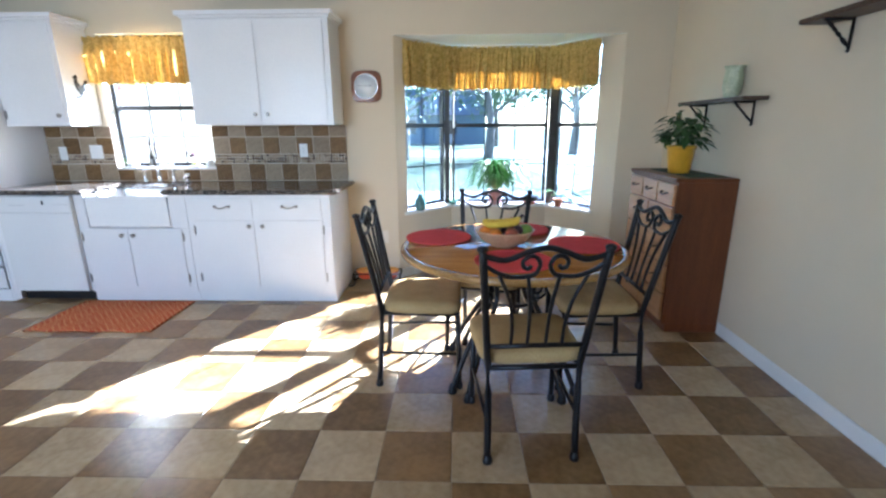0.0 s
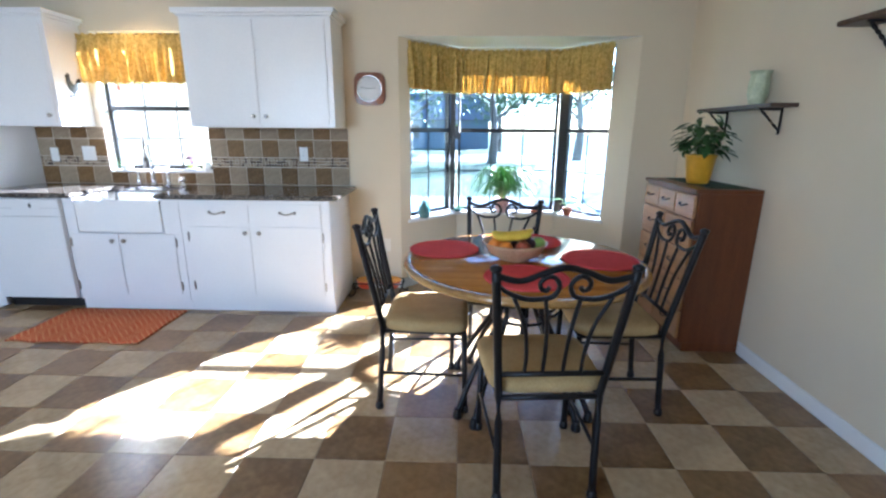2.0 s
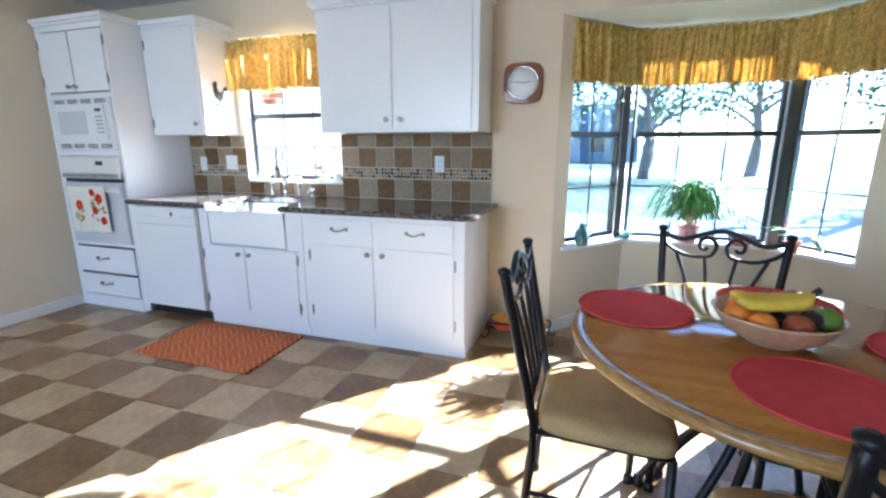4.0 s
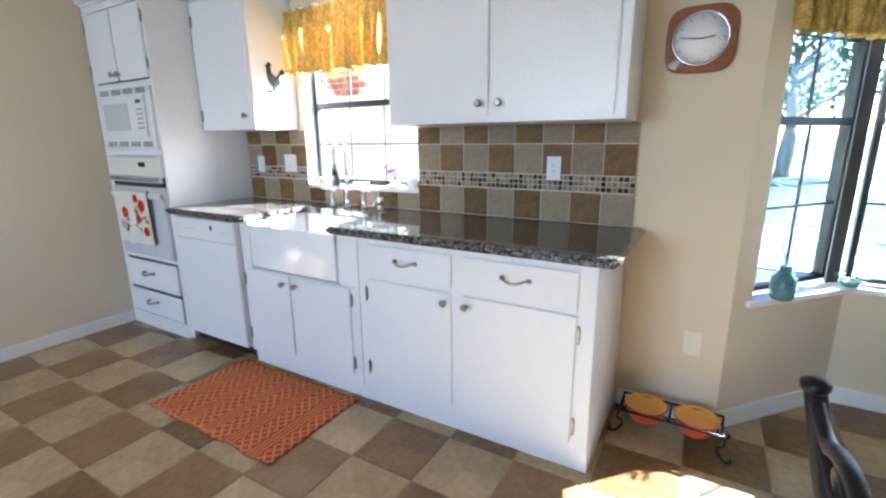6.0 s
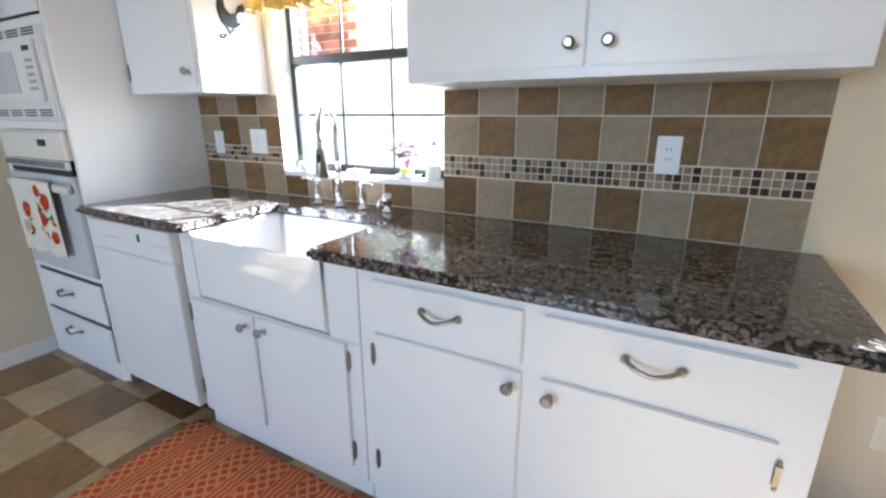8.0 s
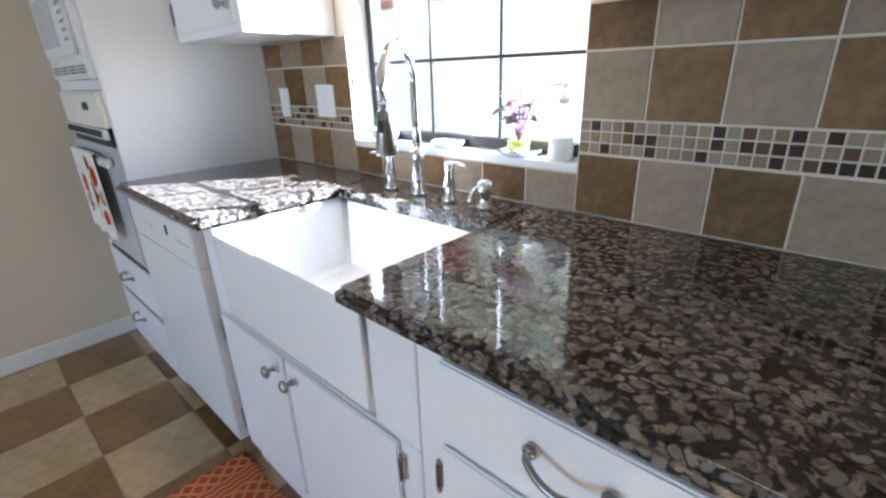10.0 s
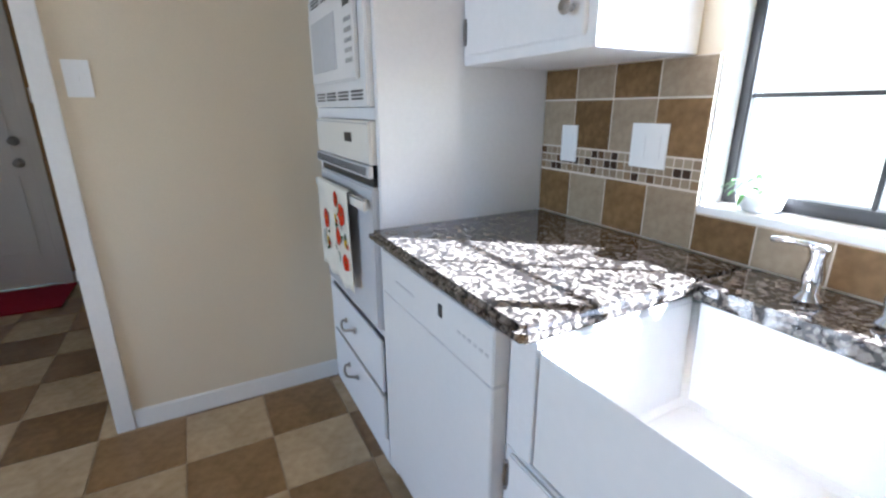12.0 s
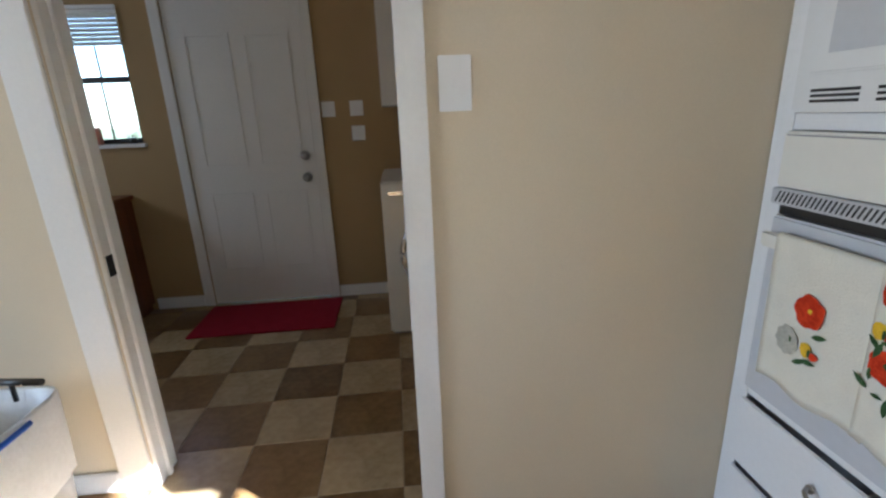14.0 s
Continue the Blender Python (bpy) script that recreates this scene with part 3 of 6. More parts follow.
def tree(at, h, seed, spread):
    rnd = random.Random(seed)
    root = thing("tree", "leafy street tree with a grey-brown trunk", "tree", at, "trees in front")
    bm = bmesh.new()
    x, y, z = at
    sweep(bm, smooth_path([(x, y, z), (x + 0.1, y, z + h * 0.2), (x - 0.05, y + 0.1, z + h * 0.45), (x + 0.1, y, z + h * 0.8)]), h * 0.035, 8, False, h * 0.01)
    tips = []
    for k in range(9):
        a = rnd.uniform(0, 6.28)
        z0 = z + h * rnd.uniform(0.25, 0.6)
        r = spread * rnd.uniform(0.6, 1.0)
        end = (x + r * math.cos(a), y + r * math.sin(a), z0 + h * rnd.uniform(0.1, 0.35))
        mid = (x + 0.5 * r * math.cos(a), y + 0.5 * r * math.sin(a), z0 + h * 0.12)
        sweep(bm, smooth_path([(x, y, z0), mid, end], 4), h * 0.012, 6, False, h * 0.003)
        tips += [end, mid]
    part("trunk", bm, BARK, root)
    bm = bmesh.new()
    for k in range(2600):
        t = Vector(rnd.choice(tips)) + Vector((rnd.gauss(0, 0.16), rnd.gauss(0, 0.16), rnd.gauss(0, 0.13))) * spread
        s = rnd.uniform(0.06, 0.16)
        u = Vector((rnd.gauss(0, 1), rnd.gauss(0, 1), rnd.gauss(0, 1))).normalized()
        v = u.orthogonal().normalized()
        bm.faces.new([bm.verts.new(t + p) for p in (u * s, v * s * 0.6, -u * s, -v * s * 0.6)])
    part("crown", bm, CROWN, root)
    return root


tree((-2.6, 23.5, -0.25), 8.5, 1, 3.6)
tree((1.8, 24.5, -0.25), 8.0, 2, 3.4)
tree((-9.0, 25.0, -0.25), 8.5, 3, 3.4)
tree((3.4, 40.0, -0.25), 10, 4, 4.5)
tree((-9.0, 42.0, -0.25), 11, 5, 5)
tree((-12.0, 3.0, -0.25), 7.0, 6, 3.0)
# Four more towards the sun, added so that their shade dims the lawn.
tree((9.5, 18.0, -0.25), 8.0, 7, 3.6)
tree((14.0, 24.0, -0.25), 9.0, 8, 4.0)
tree((7.0, 27.5, -0.25), 8.5, 9, 3.8)
tree((19.0, 31.0, -0.25), 10.0, 10, 4.4)
house = thing("house", "blue-grey single-storey house across the street", "house", (-4, 48, -0.25))
bm = bmesh.new()
box(bm, -14, 3, 46, 52, -0.25, 2.6)
part("wall", bm, HOUSEM, house)
bm = bmesh.new()
v = [bm.verts.new(p) for p in ((-15, 45.3, 2.5), (4, 45.3, 2.5), (4, 52.7, 2.5), (-15, 52.7, 2.5), (-13, 49, 5.2), (2, 49, 5.2))]
for f in ((0, 1, 5, 4), (1, 2, 5), (2, 3, 4, 5), (3, 0, 4), (3, 2, 1, 0)):
    bm.faces.new([v[k] for k in f])
part("roof", bm, ROOFM, house)
for x in (-12, -8.5, -4.5, -0.5):
    w = part("window", (lambda q: (box(q, x - 0.7, x + 0.7, 45.95, 46.02, 0.7, 2.0), q)[1])(bmesh.new()), BLACKFRAME, house)

# Hidden eave, added and sized to keep sun off the upper valance.
structure("roof_eave", [(-0.9, 4.4, 4.04, 4.99, 2.32, 2.40), (-0.9, 4.4, 4.991, 5.02, 2.27, 2.42)], SIDING, "white boxed eave added over the bay to shade the valance", "eave")

# porch wall seen through the window over the sink
porch = thing("porch_wall", "white sided porch wall with red brick gable", "porch", (-4.4, 6.25, -0.25), "", "structure")
bm = bmesh.new()
box(bm, -6.4, -2.52, 6.22, 6.4, -0.25, 2.62)
part("siding", bm, SIDING, porch)
bpart("post", (-2.515, -2.41, 6.15, 6.25, -0.25, 2.6), SIDING, porch, 0.006)
bpart("soffit", (-6.4, -2.4, 4.2, 6.6, 2.64, 2.72), SIDING, porch)
bpart("brick_backing", (-6.0, -4.28, 6.19, 6.219, 1.86, 2.62), MORTAR, porch)
q = bmesh.new()
box(q, 0, 0.208, -0.008, 0.02, 0, 0.068)
brick_mesh = bpy.data.meshes.new("brick")
q.to_mesh(brick_mesh)
q.free()
brick_mesh.materials.append(BRICK)
for row in range(9):
    for col in range(8):
        x = -6.0 + col * 0.22 + (0.1 if row % 2 else 0)
        if x + 0.208 > -4.26:
            continue
        ob = new("brick", brick_mesh)
        ob.parent = porch
        ob.location = Vector((x, 6.19, 1.865 + row * 0.08)) - OFF[porch]


# ---- kitchen cabinets ----
FRONT = 3.262          # face of the base cabinets
CTOP = 0.915


def knob(parent, x, y, z, r=0.016):
    bm = bmesh.new()
    lathe(bm, [(0.009, 0), (0.006, -0.006), (0.006, -0.014), (r, -0.018), (r, -0.024), (r * 0.6, -0.03)], 14, (x, y, z), "y")
    return part("knob", bm, NICKEL, parent, "brushed nickel round knob")


def pull(parent, x, y, z, w=0.11):
    bm = bmesh.new()
    sweep(bm, smooth_path([(x - w / 2, y, z), (x - w / 2 + 0.006, y - 0.02, z + 0.004), (x - w / 4, y - 0.03, z - 0.004), (x, y - 0.033, z - 0.010), (x + w / 4, y - 0.03, z - 0.004), (x + w / 2 - 0.006, y - 0.02, z + 0.004), (x + w / 2, y, z)], 4), 0.0055, 8)
    for s in (-1, 1):
        lathe(bm, [(0.011, 0), (0.011, -0.004), (0.007, -0.008)], 12, (x + s * w / 2, y, z), "y")
    return part("handle", bm, NICKEL, parent, "brushed nickel bow handle")


def hinge(parent, x, y, z):
    bm = bmesh.new()
    box(bm, x - 0.006, x + 0.006, y - 0.012, y, z - 0.026, z + 0.026, 0.002)
    for s in (-0.031, 0.031):
        lathe(bm, [(0.004, -0.005), (0.005, 0), (0.004, 0.005)], 8, (x, y - 0.008, z + s))
    return part("hinge", bm, NICKEL, parent, "nickel hinge")


def shaker(parent, name, x0, x1, z0, z1, y, lip=0.011):
    """An overlay door or drawer front with a routed edge."""
    bm = bmesh.new()
    box(bm, x0, x1, y - lip, y - 0.0005, z0, z1, 0.0035)
    return part(name, bm, CAB, parent)


base = thing("base_cabinet", "white painted base cabinet with two drawers and two doors", "cabinet", (-1.55, 3.55, 0), "base cabinets")
bm = bmesh.new()
box(bm, -2.064, -0.945, FRONT, NORTH - 0.002, 0.085, 0.874, 0.002)
box(bm, -2.064, -0.945, FRONT + 0.025, NORTH - 0.002, 0.0, 0.085)
part("body", bm, CAB, base)
for x0, x1, kx in ((-2.005, -1.545, -1.572), (-1.495, -1.01, -1.468)):
    dr_ = shaker(base, "drawer_front", x0, x1, 0.70, 0.845, FRONT)
    pull(dr_, (x0 + x1) / 2, FRONT - 0.02, 0.785)
    dd = shaker(base, "door", x0, x1, 0.135, 0.675, FRONT)
    knob(dd, kx, FRONT - 0.021, 0.635)
    hx = x0 - 0.008 if kx > (x0 + x1) / 2 else x1 + 0.008
    for z in (0.215, 0.60):
        hinge(dd, hx, FRONT - 0.002, z)

sinkbase = thing("sink_cabinet", "white painted two-door cabinet under the farmhouse sink", "cabinet", (-2.53, 3.55, 0), "base cabinets")
bm = bmesh.new()
box(bm, -2.936, -2.067, FRONT, 3.86, 0.085, 0.61, 0.002)
box(bm, -2.936, -2.067, FRONT + 0.025, 3.86, 0.0, 0.085)
part("body", bm, CAB, sinkbase)
bpart("stile", (-2.936, -2.860, FRONT, 3.86, 0.611, 0.874), CAB, sinkbase, 0.002)
bpart("stile", (-2.194, -2.067, FRONT, 3.86, 0.611, 0.874), CAB, sinkbase, 0.002)
for x0, x1, kx in ((-2.912, -2.552, -2.587), (-2.540, -2.122, -2.497)):
    dd = shaker(sinkbase, "door", x0, x1, 0.135, 0.605, FRONT)
    knob(dd, kx, FRONT - 0.021, 0.562)
    hx = x0 - 0.008 if kx > (x0 + x1) / 2 else x1 + 0.008
    for z in (0.205, 0.545):
        hinge(dd, hx, FRONT - 0.002, z)

sink = thing("farmhouse_sink", "white porcelain apron-front farmhouse sink", "sink", (-2.53, 3.45, 0.64))
bm = bmesh.new()
box(bm, -2.857, -2.197, 3.257, 3.70, 0.615, 0.8765)
rim = max(bm.faces, key=lambda f: f.calc_center_median().z)
bmesh.ops.inset_region(bm, faces=[rim], thickness=0.026)
bmesh.ops.translate(bm, vec=(0, 0, -0.2395), verts=rim.verts[:])
bmesh.ops.scale(bm, vec=(0.97, 0.95, 1), space=Matrix.Translation((2.527, -3.468, 0)), verts=rim.verts[:])
bmesh.ops.bevel(bm, geom=bm.edges[:], offset=0.012, segments=3, affect="EDGES")
for f in bm.faces:
    f.smooth = f.calc_area() < 0.006
part("basin", bm, PORCELAIN, sink)
bm = bmesh.new()
lathe(bm, [(0.045, 0.637), (0.045, 0.640), (0.03, 0.641), (0.02, 0.638)], 20, (-2.53, 3.37, 0))
part("drain", bm, CHROME, sink, "chrome drain")

top = thing("granite_countertop", "speckled brown-black polished granite countertop", "countertop", (-2.2, 3.5, 0.877))
bm = bmesh.new()
prism(bm, [(-2.226, 3.232), (-2.222, 3.220), (-2.212, 3.215), (-0.90, 3.215), (-0.875, 3.24), (-0.875, NORTH - 0.014), (-2.226, NORTH - 0.014)], 0.878, CTOP)
bmesh.ops.bevel(bm, geom=[e for e in bm.edges if abs(e.verts[0].co.z - e.verts[1].co.z) < 1e-4], offset=0.012, segments=3, affect="EDGES")
part("slab", bm, GRANITE, top)
bm = bmesh.new()
prism(bm, [(-3.597, 3.215), (-2.865, 3.215), (-2.848, 3.232), (-2.848, NORTH - 0.014), (-3.597, NORTH - 0.014)], 0.878, CTOP)
bmesh.ops.bevel(bm, geom=[e for e in bm.edges if abs(e.verts[0].co.z - e.verts[1].co.z) < 1e-4], offset=0.012, segments=3, affect="EDGES")
part("slab", bm, GRANITE, top)
bm = bmesh.new()
box(bm, -2.848, -2.226, 3.672, NORTH - 0.014, 0.878, CTOP - 0.0005)
part("slab", bm, GRANITE, top)

dw = thing("dishwasher", "white built-in dishwasher with dark toe gap", "dishwasher", (-3.24, 3.55, 0))
bpart("body", (-3.595, -2.939, FRONT + 0.01, NORTH - 0.002, 0.09, 0.874), CAB, dw)
bpart("toe_panel", (-3.56, -2.95, FRONT + 0.06, FRONT + 0.09, 0.0, 0.09), BLACK, dw, 0, "black recessed toe panel")
bpart("side_filler", (-3.596, -3.545, FRONT - 0.002, FRONT + 0.009, 0.02, 0.874), CAB, dw)
bpart("door", (-3.54, -2.947, FRONT - 0.03, FRONT + 0.009, 0.10, 0.7375), APPL, dw, 0.003)
pan = bpart("control_panel", (-3.54, -2.947, FRONT - 0.031, FRONT + 0.009, 0.74, 0.868), APPL, dw, 0.003)
bpart("latch", (-3.171, -3.156, FRONT - 0.034, FRONT - 0.031, 0.805, 0.835), BLACK, pan, 0, "small black latch")
bpart("grip", (-3.43, -3.31, FRONT - 0.033, FRONT - 0.031, 0.797, 0.803), PALEGREY, pan, 0, "grey grip line")
for k in range(6):
    bpart("button", (-3.085 + k * 0.022, -3.073 + k * 0.022, FRONT - 0.0325, FRONT - 0.031, 0.80, 0.806), PALEGREY, pan)

# tall oven cabinet
tall = thing("oven_cabinet", "tall white cabinet holding microwave and wall oven", "cabinet", (-3.96, 3.55, 0))
TX0, TX1 = WEST + 0.003, -3.60
bpart("side_panel", (TX1 - 0.025, TX1, FRONT, NORTH - 0.002, 0.0, 2.17), CAB, tall, 0.002)
bpart("side_panel", (TX0, TX0 + 0.058, FRONT, NORTH - 0.002, 0.0, 2.17), CAB, tall, 0.002)
for z0, z1 in ((0.0, 0.10), (0.525, 0.548), (1.235, 1.27), (1.655, 1.69), (2.13, 2.17)):
    bpart("shelf_rail", (TX0 + 0.059, TX1 - 0.026, FRONT, NORTH - 0.031, z0, z1), CAB, tall)
bpart("back_panel", (TX0 + 0.059, TX1 - 0.026, NORTH - 0.03, NORTH - 0.002, 0.0, 2.17), CAB, tall)
bm = bmesh.new()
prism(bm, [(TX0, FRONT - 0.01), (TX1 + 0.01, FRONT - 0.01), (TX1 + 0.01, NORTH - 0.002), (TX0, NORTH - 0.002)], 2.172, 2.19)
prism(bm, [(TX0, FRONT - 0.03), (TX1 + 0.03, FRONT - 0.03), (TX1 + 0.03, NORTH - 0.002), (TX0, NORTH - 0.002)], 2.1905, 2.22)
part("crown_moulding", bm, CAB, tall)
for x0, x1, kx in ((TX0 + 0.03, -3.965, -3.995), (-3.955, TX1 - 0.02, -3.925)):
    dd = shaker(tall, "door", x0, x1, 1.70, 2.12, FRONT)
    knob(dd, kx, FRONT - 0.021, 1.735)
    hx = x0 - 0.008 if kx > (x0 + x1) / 2 else x1 + 0.006
    for z in (1.78, 2.04):
        hinge(dd, hx, FRONT - 0.002, z)
for z0, z1 in ((0.305, 0.51), (0.11, 0.285)):
    q = shaker(tall, "drawer_front", TX0 + 0.05, TX1 - 0.03, z0, z1, FRONT)
    pull(q, -3.96, FRONT - 0.02, (z0 + z1) / 2 + 0.02)

mw = thing("microwave", "white built-in microwave with vented trim kit", "microwave", (-3.96, 3.5, 1.272))
MX0, MX1 = TX0 + 0.06, TX1 - 0.027
bpart("trim_frame", (MX0, MX1, FRONT - 0.02, FRONT + 0.25, 1.272, 1.653), APPL, mw, 0.006)
bm = bmesh.new()
box(bm, MX0 + 0.05, MX1 - 0.05, FRONT - 0.034, FRONT - 0.0205, 1.35, 1.60, 0.005)
mdoor = part("door", bm, APPL, mw)
bpart("window", (MX0 + 0.09, MX1 - 0.24, FRONT - 0.036, FRONT - 0.034, 1.39, 1.56), GREYGL, mdoor, 0, "grey mesh window")
bpart("display", (MX1 - 0.14, MX1 - 0.08, FRONT - 0.036, FRONT - 0.034, 1.555, 1.575), BLACK, mdoor, 0, "dark display")
for r in range(5):
    for c in range(3):
        bpart("button", (MX1 - 0.14 + c * 0.024, MX1 - 0.124 + c * 0.024, FRONT - 0.0355, FRONT - 0.034, 1.40 + r * 0.028, 1.412 + r * 0.028), GREY, mdoor)
for zc in (1.305, 1.628):
    for k in range(4):
        for j in range(3):
            x = MX0 + 0.05 + k * 0.145
            bpart("vent_slot", (x, x + 0.11, FRONT - 0.0215, FRONT - 0.0195, zc - 0.012 + j * 0.011, zc - 0.006 + j * 0.011), BLACK, mw, 0, "dark vent slot")

oven = thing("wall_oven", "almond-white wall oven with towel on its handle", "oven", (-3.96, 3.5, 0.502))
bpart("control_panel", (MX0, MX1, FRONT - 0.022, FRONT + 0.3, 1.103, 1.232), ALMOND, oven, 0.005)
bpart("badge", (-3.868, -3.795, FRONT - 0.0245, FRONT - 0.022, 1.163, 1.193), BLACK, oven, 0, "small dark display badge")
bpart("panel_seam", (MX0 + 0.01, MX1 - 0.01, FRONT - 0.024, FRONT - 0.021, 1.222, 1.225), GREY, oven)
bm = bmesh.new()
box(bm, MX0, MX1, FRONT - 0.030, FRONT - 0.012, 1.063, 1.101, 0.003)
vent = part("vent_grille", bm, PALEGREY, oven, "pale grey slotted vent strip")
for k in range(50):
    x = MX0 + 0.02 + k * (MX1 - MX0 - 0.045) / 49
    bm = bmesh.new()
    box(bm, x, x + 0.0045, FRONT - 0.0312, FRONT - 0.0295, 1.070, 1.096)
    for v in bm.verts:
        v.co.x += (v.co.z - 1.083) * 0.45
    part("slot", bm, BLACK, vent)
bpart("gap", (MX0 + 0.01, MX1 - 0.01, FRONT - 0.01, FRONT + 0.25, 1.037, 1.062), BLACK, oven, 0, "dark gap above the door")
od = bpart("door", (MX0, MX1, FRONT - 0.018, FRONT + 0.25, 0.552, 1.033), GREYGL, oven, 0.006, "pale grey glass oven door")
bm = bmesh.new()
box(bm, MX0 + 0.005, MX1 - 0.005, FRONT - 0.046, FRONT - 0.034, 0.958, 0.998, 0.006)
for x in (MX0 + 0.05, MX1 - 0.05):
    box(bm, x - 0.015, x + 0.015, FRONT - 0.035, FRONT - 0.017, 0.963, 0.993, 0.003)
part("handle", bm, ALMOND, od, "white oven handle bar")


def crown(parent, x0, x1, y0, y1, z):
    bm = bmesh.new()
    prism(bm, [(x0 - 0.012, y0 - 0.012), (x1 + 0.012, y0 - 0.012), (x1 + 0.012, y1), (x0 - 0.012, y1)], z, z + 0.018)
    prism(bm, [(x0 - 0.035, y0 - 0.035), (x1 + 0.035, y0 - 0.035), (x1 + 0.035, y1), (x0 - 0.035, y1)], z + 0.0185, z + 0.05)
    return part("crown_moulding", bm, CAB, parent)


UP = 3.545
ur = thing("upper_cabinet", "white painted two-door upper cabinet with crown moulding", "cabinet", (-1.5, 3.7, 1.39), "upper cabinets")
bpart("body", (-2.055, -0.945, UP, NORTH - 0.002, 1.39, 2.165), CAB, ur, 0.002)
crown(ur, -2.055, -0.945, UP, NORTH - 0.002, 2.166)
for x0, x1, kx in ((-2.035, -1.515, -1.55), (-1.495, -0.985, -1.455)):
    dd = shaker(ur, "door", x0, x1, 1.415, 2.145, UP)
    knob(dd, kx, UP - 0.021, 1.47)
ul = thing("upper_cabinet", "white painted single-door upper cabinet beside the window", "cabinet", (-3.33, 3.7, 1.39), "upper cabinets")
bpart("body", (-3.597, -3.065, UP, NORTH - 0.002, 1.39, 2.165), CAB, ul, 0.002)
crown(ul, -3.562, -3.065, UP, NORTH - 0.002, 2.166)
dd = shaker(ul, "door", -3.565, -3.09, 1.415, 2.145, UP)
knob(dd, -3.12, UP - 0.021, 1.47)
for z in (1.48, 2.05):
    hinge(dd, -3.574, UP - 0.002, z)


# ---- valances ----
def valance(name, path, z0, z1, label, seed):
    rnd = random.Random(seed)
    pts = smooth_path([(*p, 0) for p in path], 40)
    dist = [0.0]
    for a, b in zip(pts, pts[1:]):
        dist.append(dist[-1] + (b - a).length)
    total = dist[-1]
    n = int(total / 0.006)
    bm = bmesh.new()
    rows = [z1, z1 - 0.012, z1 - 0.028, z1 - 0.04, z1 - 0.09, z1 - 0.16, z1 - 0.24, z0 + 0.05, z0 + 0.015, z0]
    ph = [rnd.uniform(0, 6.28) for _ in range(6)]
    cols = []
    for k in range(n + 1):
        s = total * k / n
        j = min(max(0, next((i for i in range(len(dist)) if dist[i] >= s), len(dist) - 1) - 1), len(pts) - 2)
        f = (s - dist[j]) / max(1e-6, dist[j + 1] - dist[j])
        p = pts[j].lerp(pts[j + 1], f)
        d = (pts[j + 1] - pts[j]).normalized()
        nrm = Vector((d.y, -d.x, 0))
        wob = s + 0.016 * math.sin(s * 31 + ph[0]) + 0.009 * math.sin(s * 83 + ph[1])
        col = []
        for r, z in enumerate(rows):
            depth = (0.018, 0.016, 0.011, 0.003, 0.020, 0.028, 0.033, 0.037, 0.040, 0.041)[r] * (0.75 + 0.45 * math.sin(s * 17 + ph[1]) * math.sin(s * 41 + ph[0]))
            fr = 2 * math.pi / (0.026 if r < 4 else 0.047)
            o = depth * math.sin(wob * fr + ph[2]) + (0.4 * depth * math.sin(wob * fr * 1.83 + ph[3] + r * 0.9)) + 0.005 * math.sin(s * 210 + r * 2.1 + ph[5]) * math.sin(s * 57 + r * 1.3)
            zz = z + (0.006 * math.sin(s * 95 + ph[5]) if r < 2 else 0)
            if r > 6:
                zz += 0.016 * abs(math.sin(s * math.pi / 0.09 + ph[4])) - 0.008
            col.append(bm.verts.new(p + nrm * (o + 0.02) + Vector((0, 0, zz))))
        cols.append(col)
    for a, b in zip(cols, cols[1:]):
        for r in range(len(rows) - 1):
            bm.faces.new((a[r], b[r], b[r + 1], a[r + 1])).smooth = True
    root = thing(name, label, "valance", (path[0][0], path[0][1], z0), "window valances")
    ob = part("cloth", bm, GOLD_CLOTH, root)
    so = ob.modifiers.new("thick", "SOLIDIFY")
    so.thickness = 0.0015
    bm = bmesh.new()
    sweep(bm, [q + Vector((0, 0, z1 - 0.034)) for q in pts[::8] + [pts[-1]]], 0.008, 8)
    part("rod", bm, TRIM, root)
    return root


valance("valance", [(-0.44, 3.96), (-0.3, 4.1), (0.03, 4.38), (0.45, 4.395), (0.88, 4.38), (1.13, 4.12), (1.25, 3.98)], 1.705, 2.075, "gathered mustard-gold valance across the bay window", 3)
valance("valance", [(-3.058, 3.845), (-2.55, 3.845), (-2.064, 3.845)], 1.73, 2.10, "gathered mustard-gold valance over the sink window", 4)


# ---- dining table and chairs ----
TCX, TCY = 0.32, 2.22
table = thing("dining_table", "round dark wood table with oak edge and iron base", "table", (TCX, TCY, 0))
bm = bmesh.new()
lathe(bm, [(0.0005, 0.7475), (0.562, 0.7475), (0.562, 0.7525), (0.0005, 0.7525)], 72, (TCX, TCY, 0), caps=False)
part("tabletop", bm, TABLE_TOP, table)
bm = bmesh.new()
lathe(bm, [(0.30, 0.715), (0.575, 0.715), (0.594, 0.722), (0.60, 0.734), (0.596, 0.745), (0.585, 0.751), (0.563, 0.7522), (0.563, 0.747), (0.30, 0.747)], 72, (TCX, TCY, 0), caps=False)
part("rim", bm, TABLE_EDGE, table, "golden oak rim")
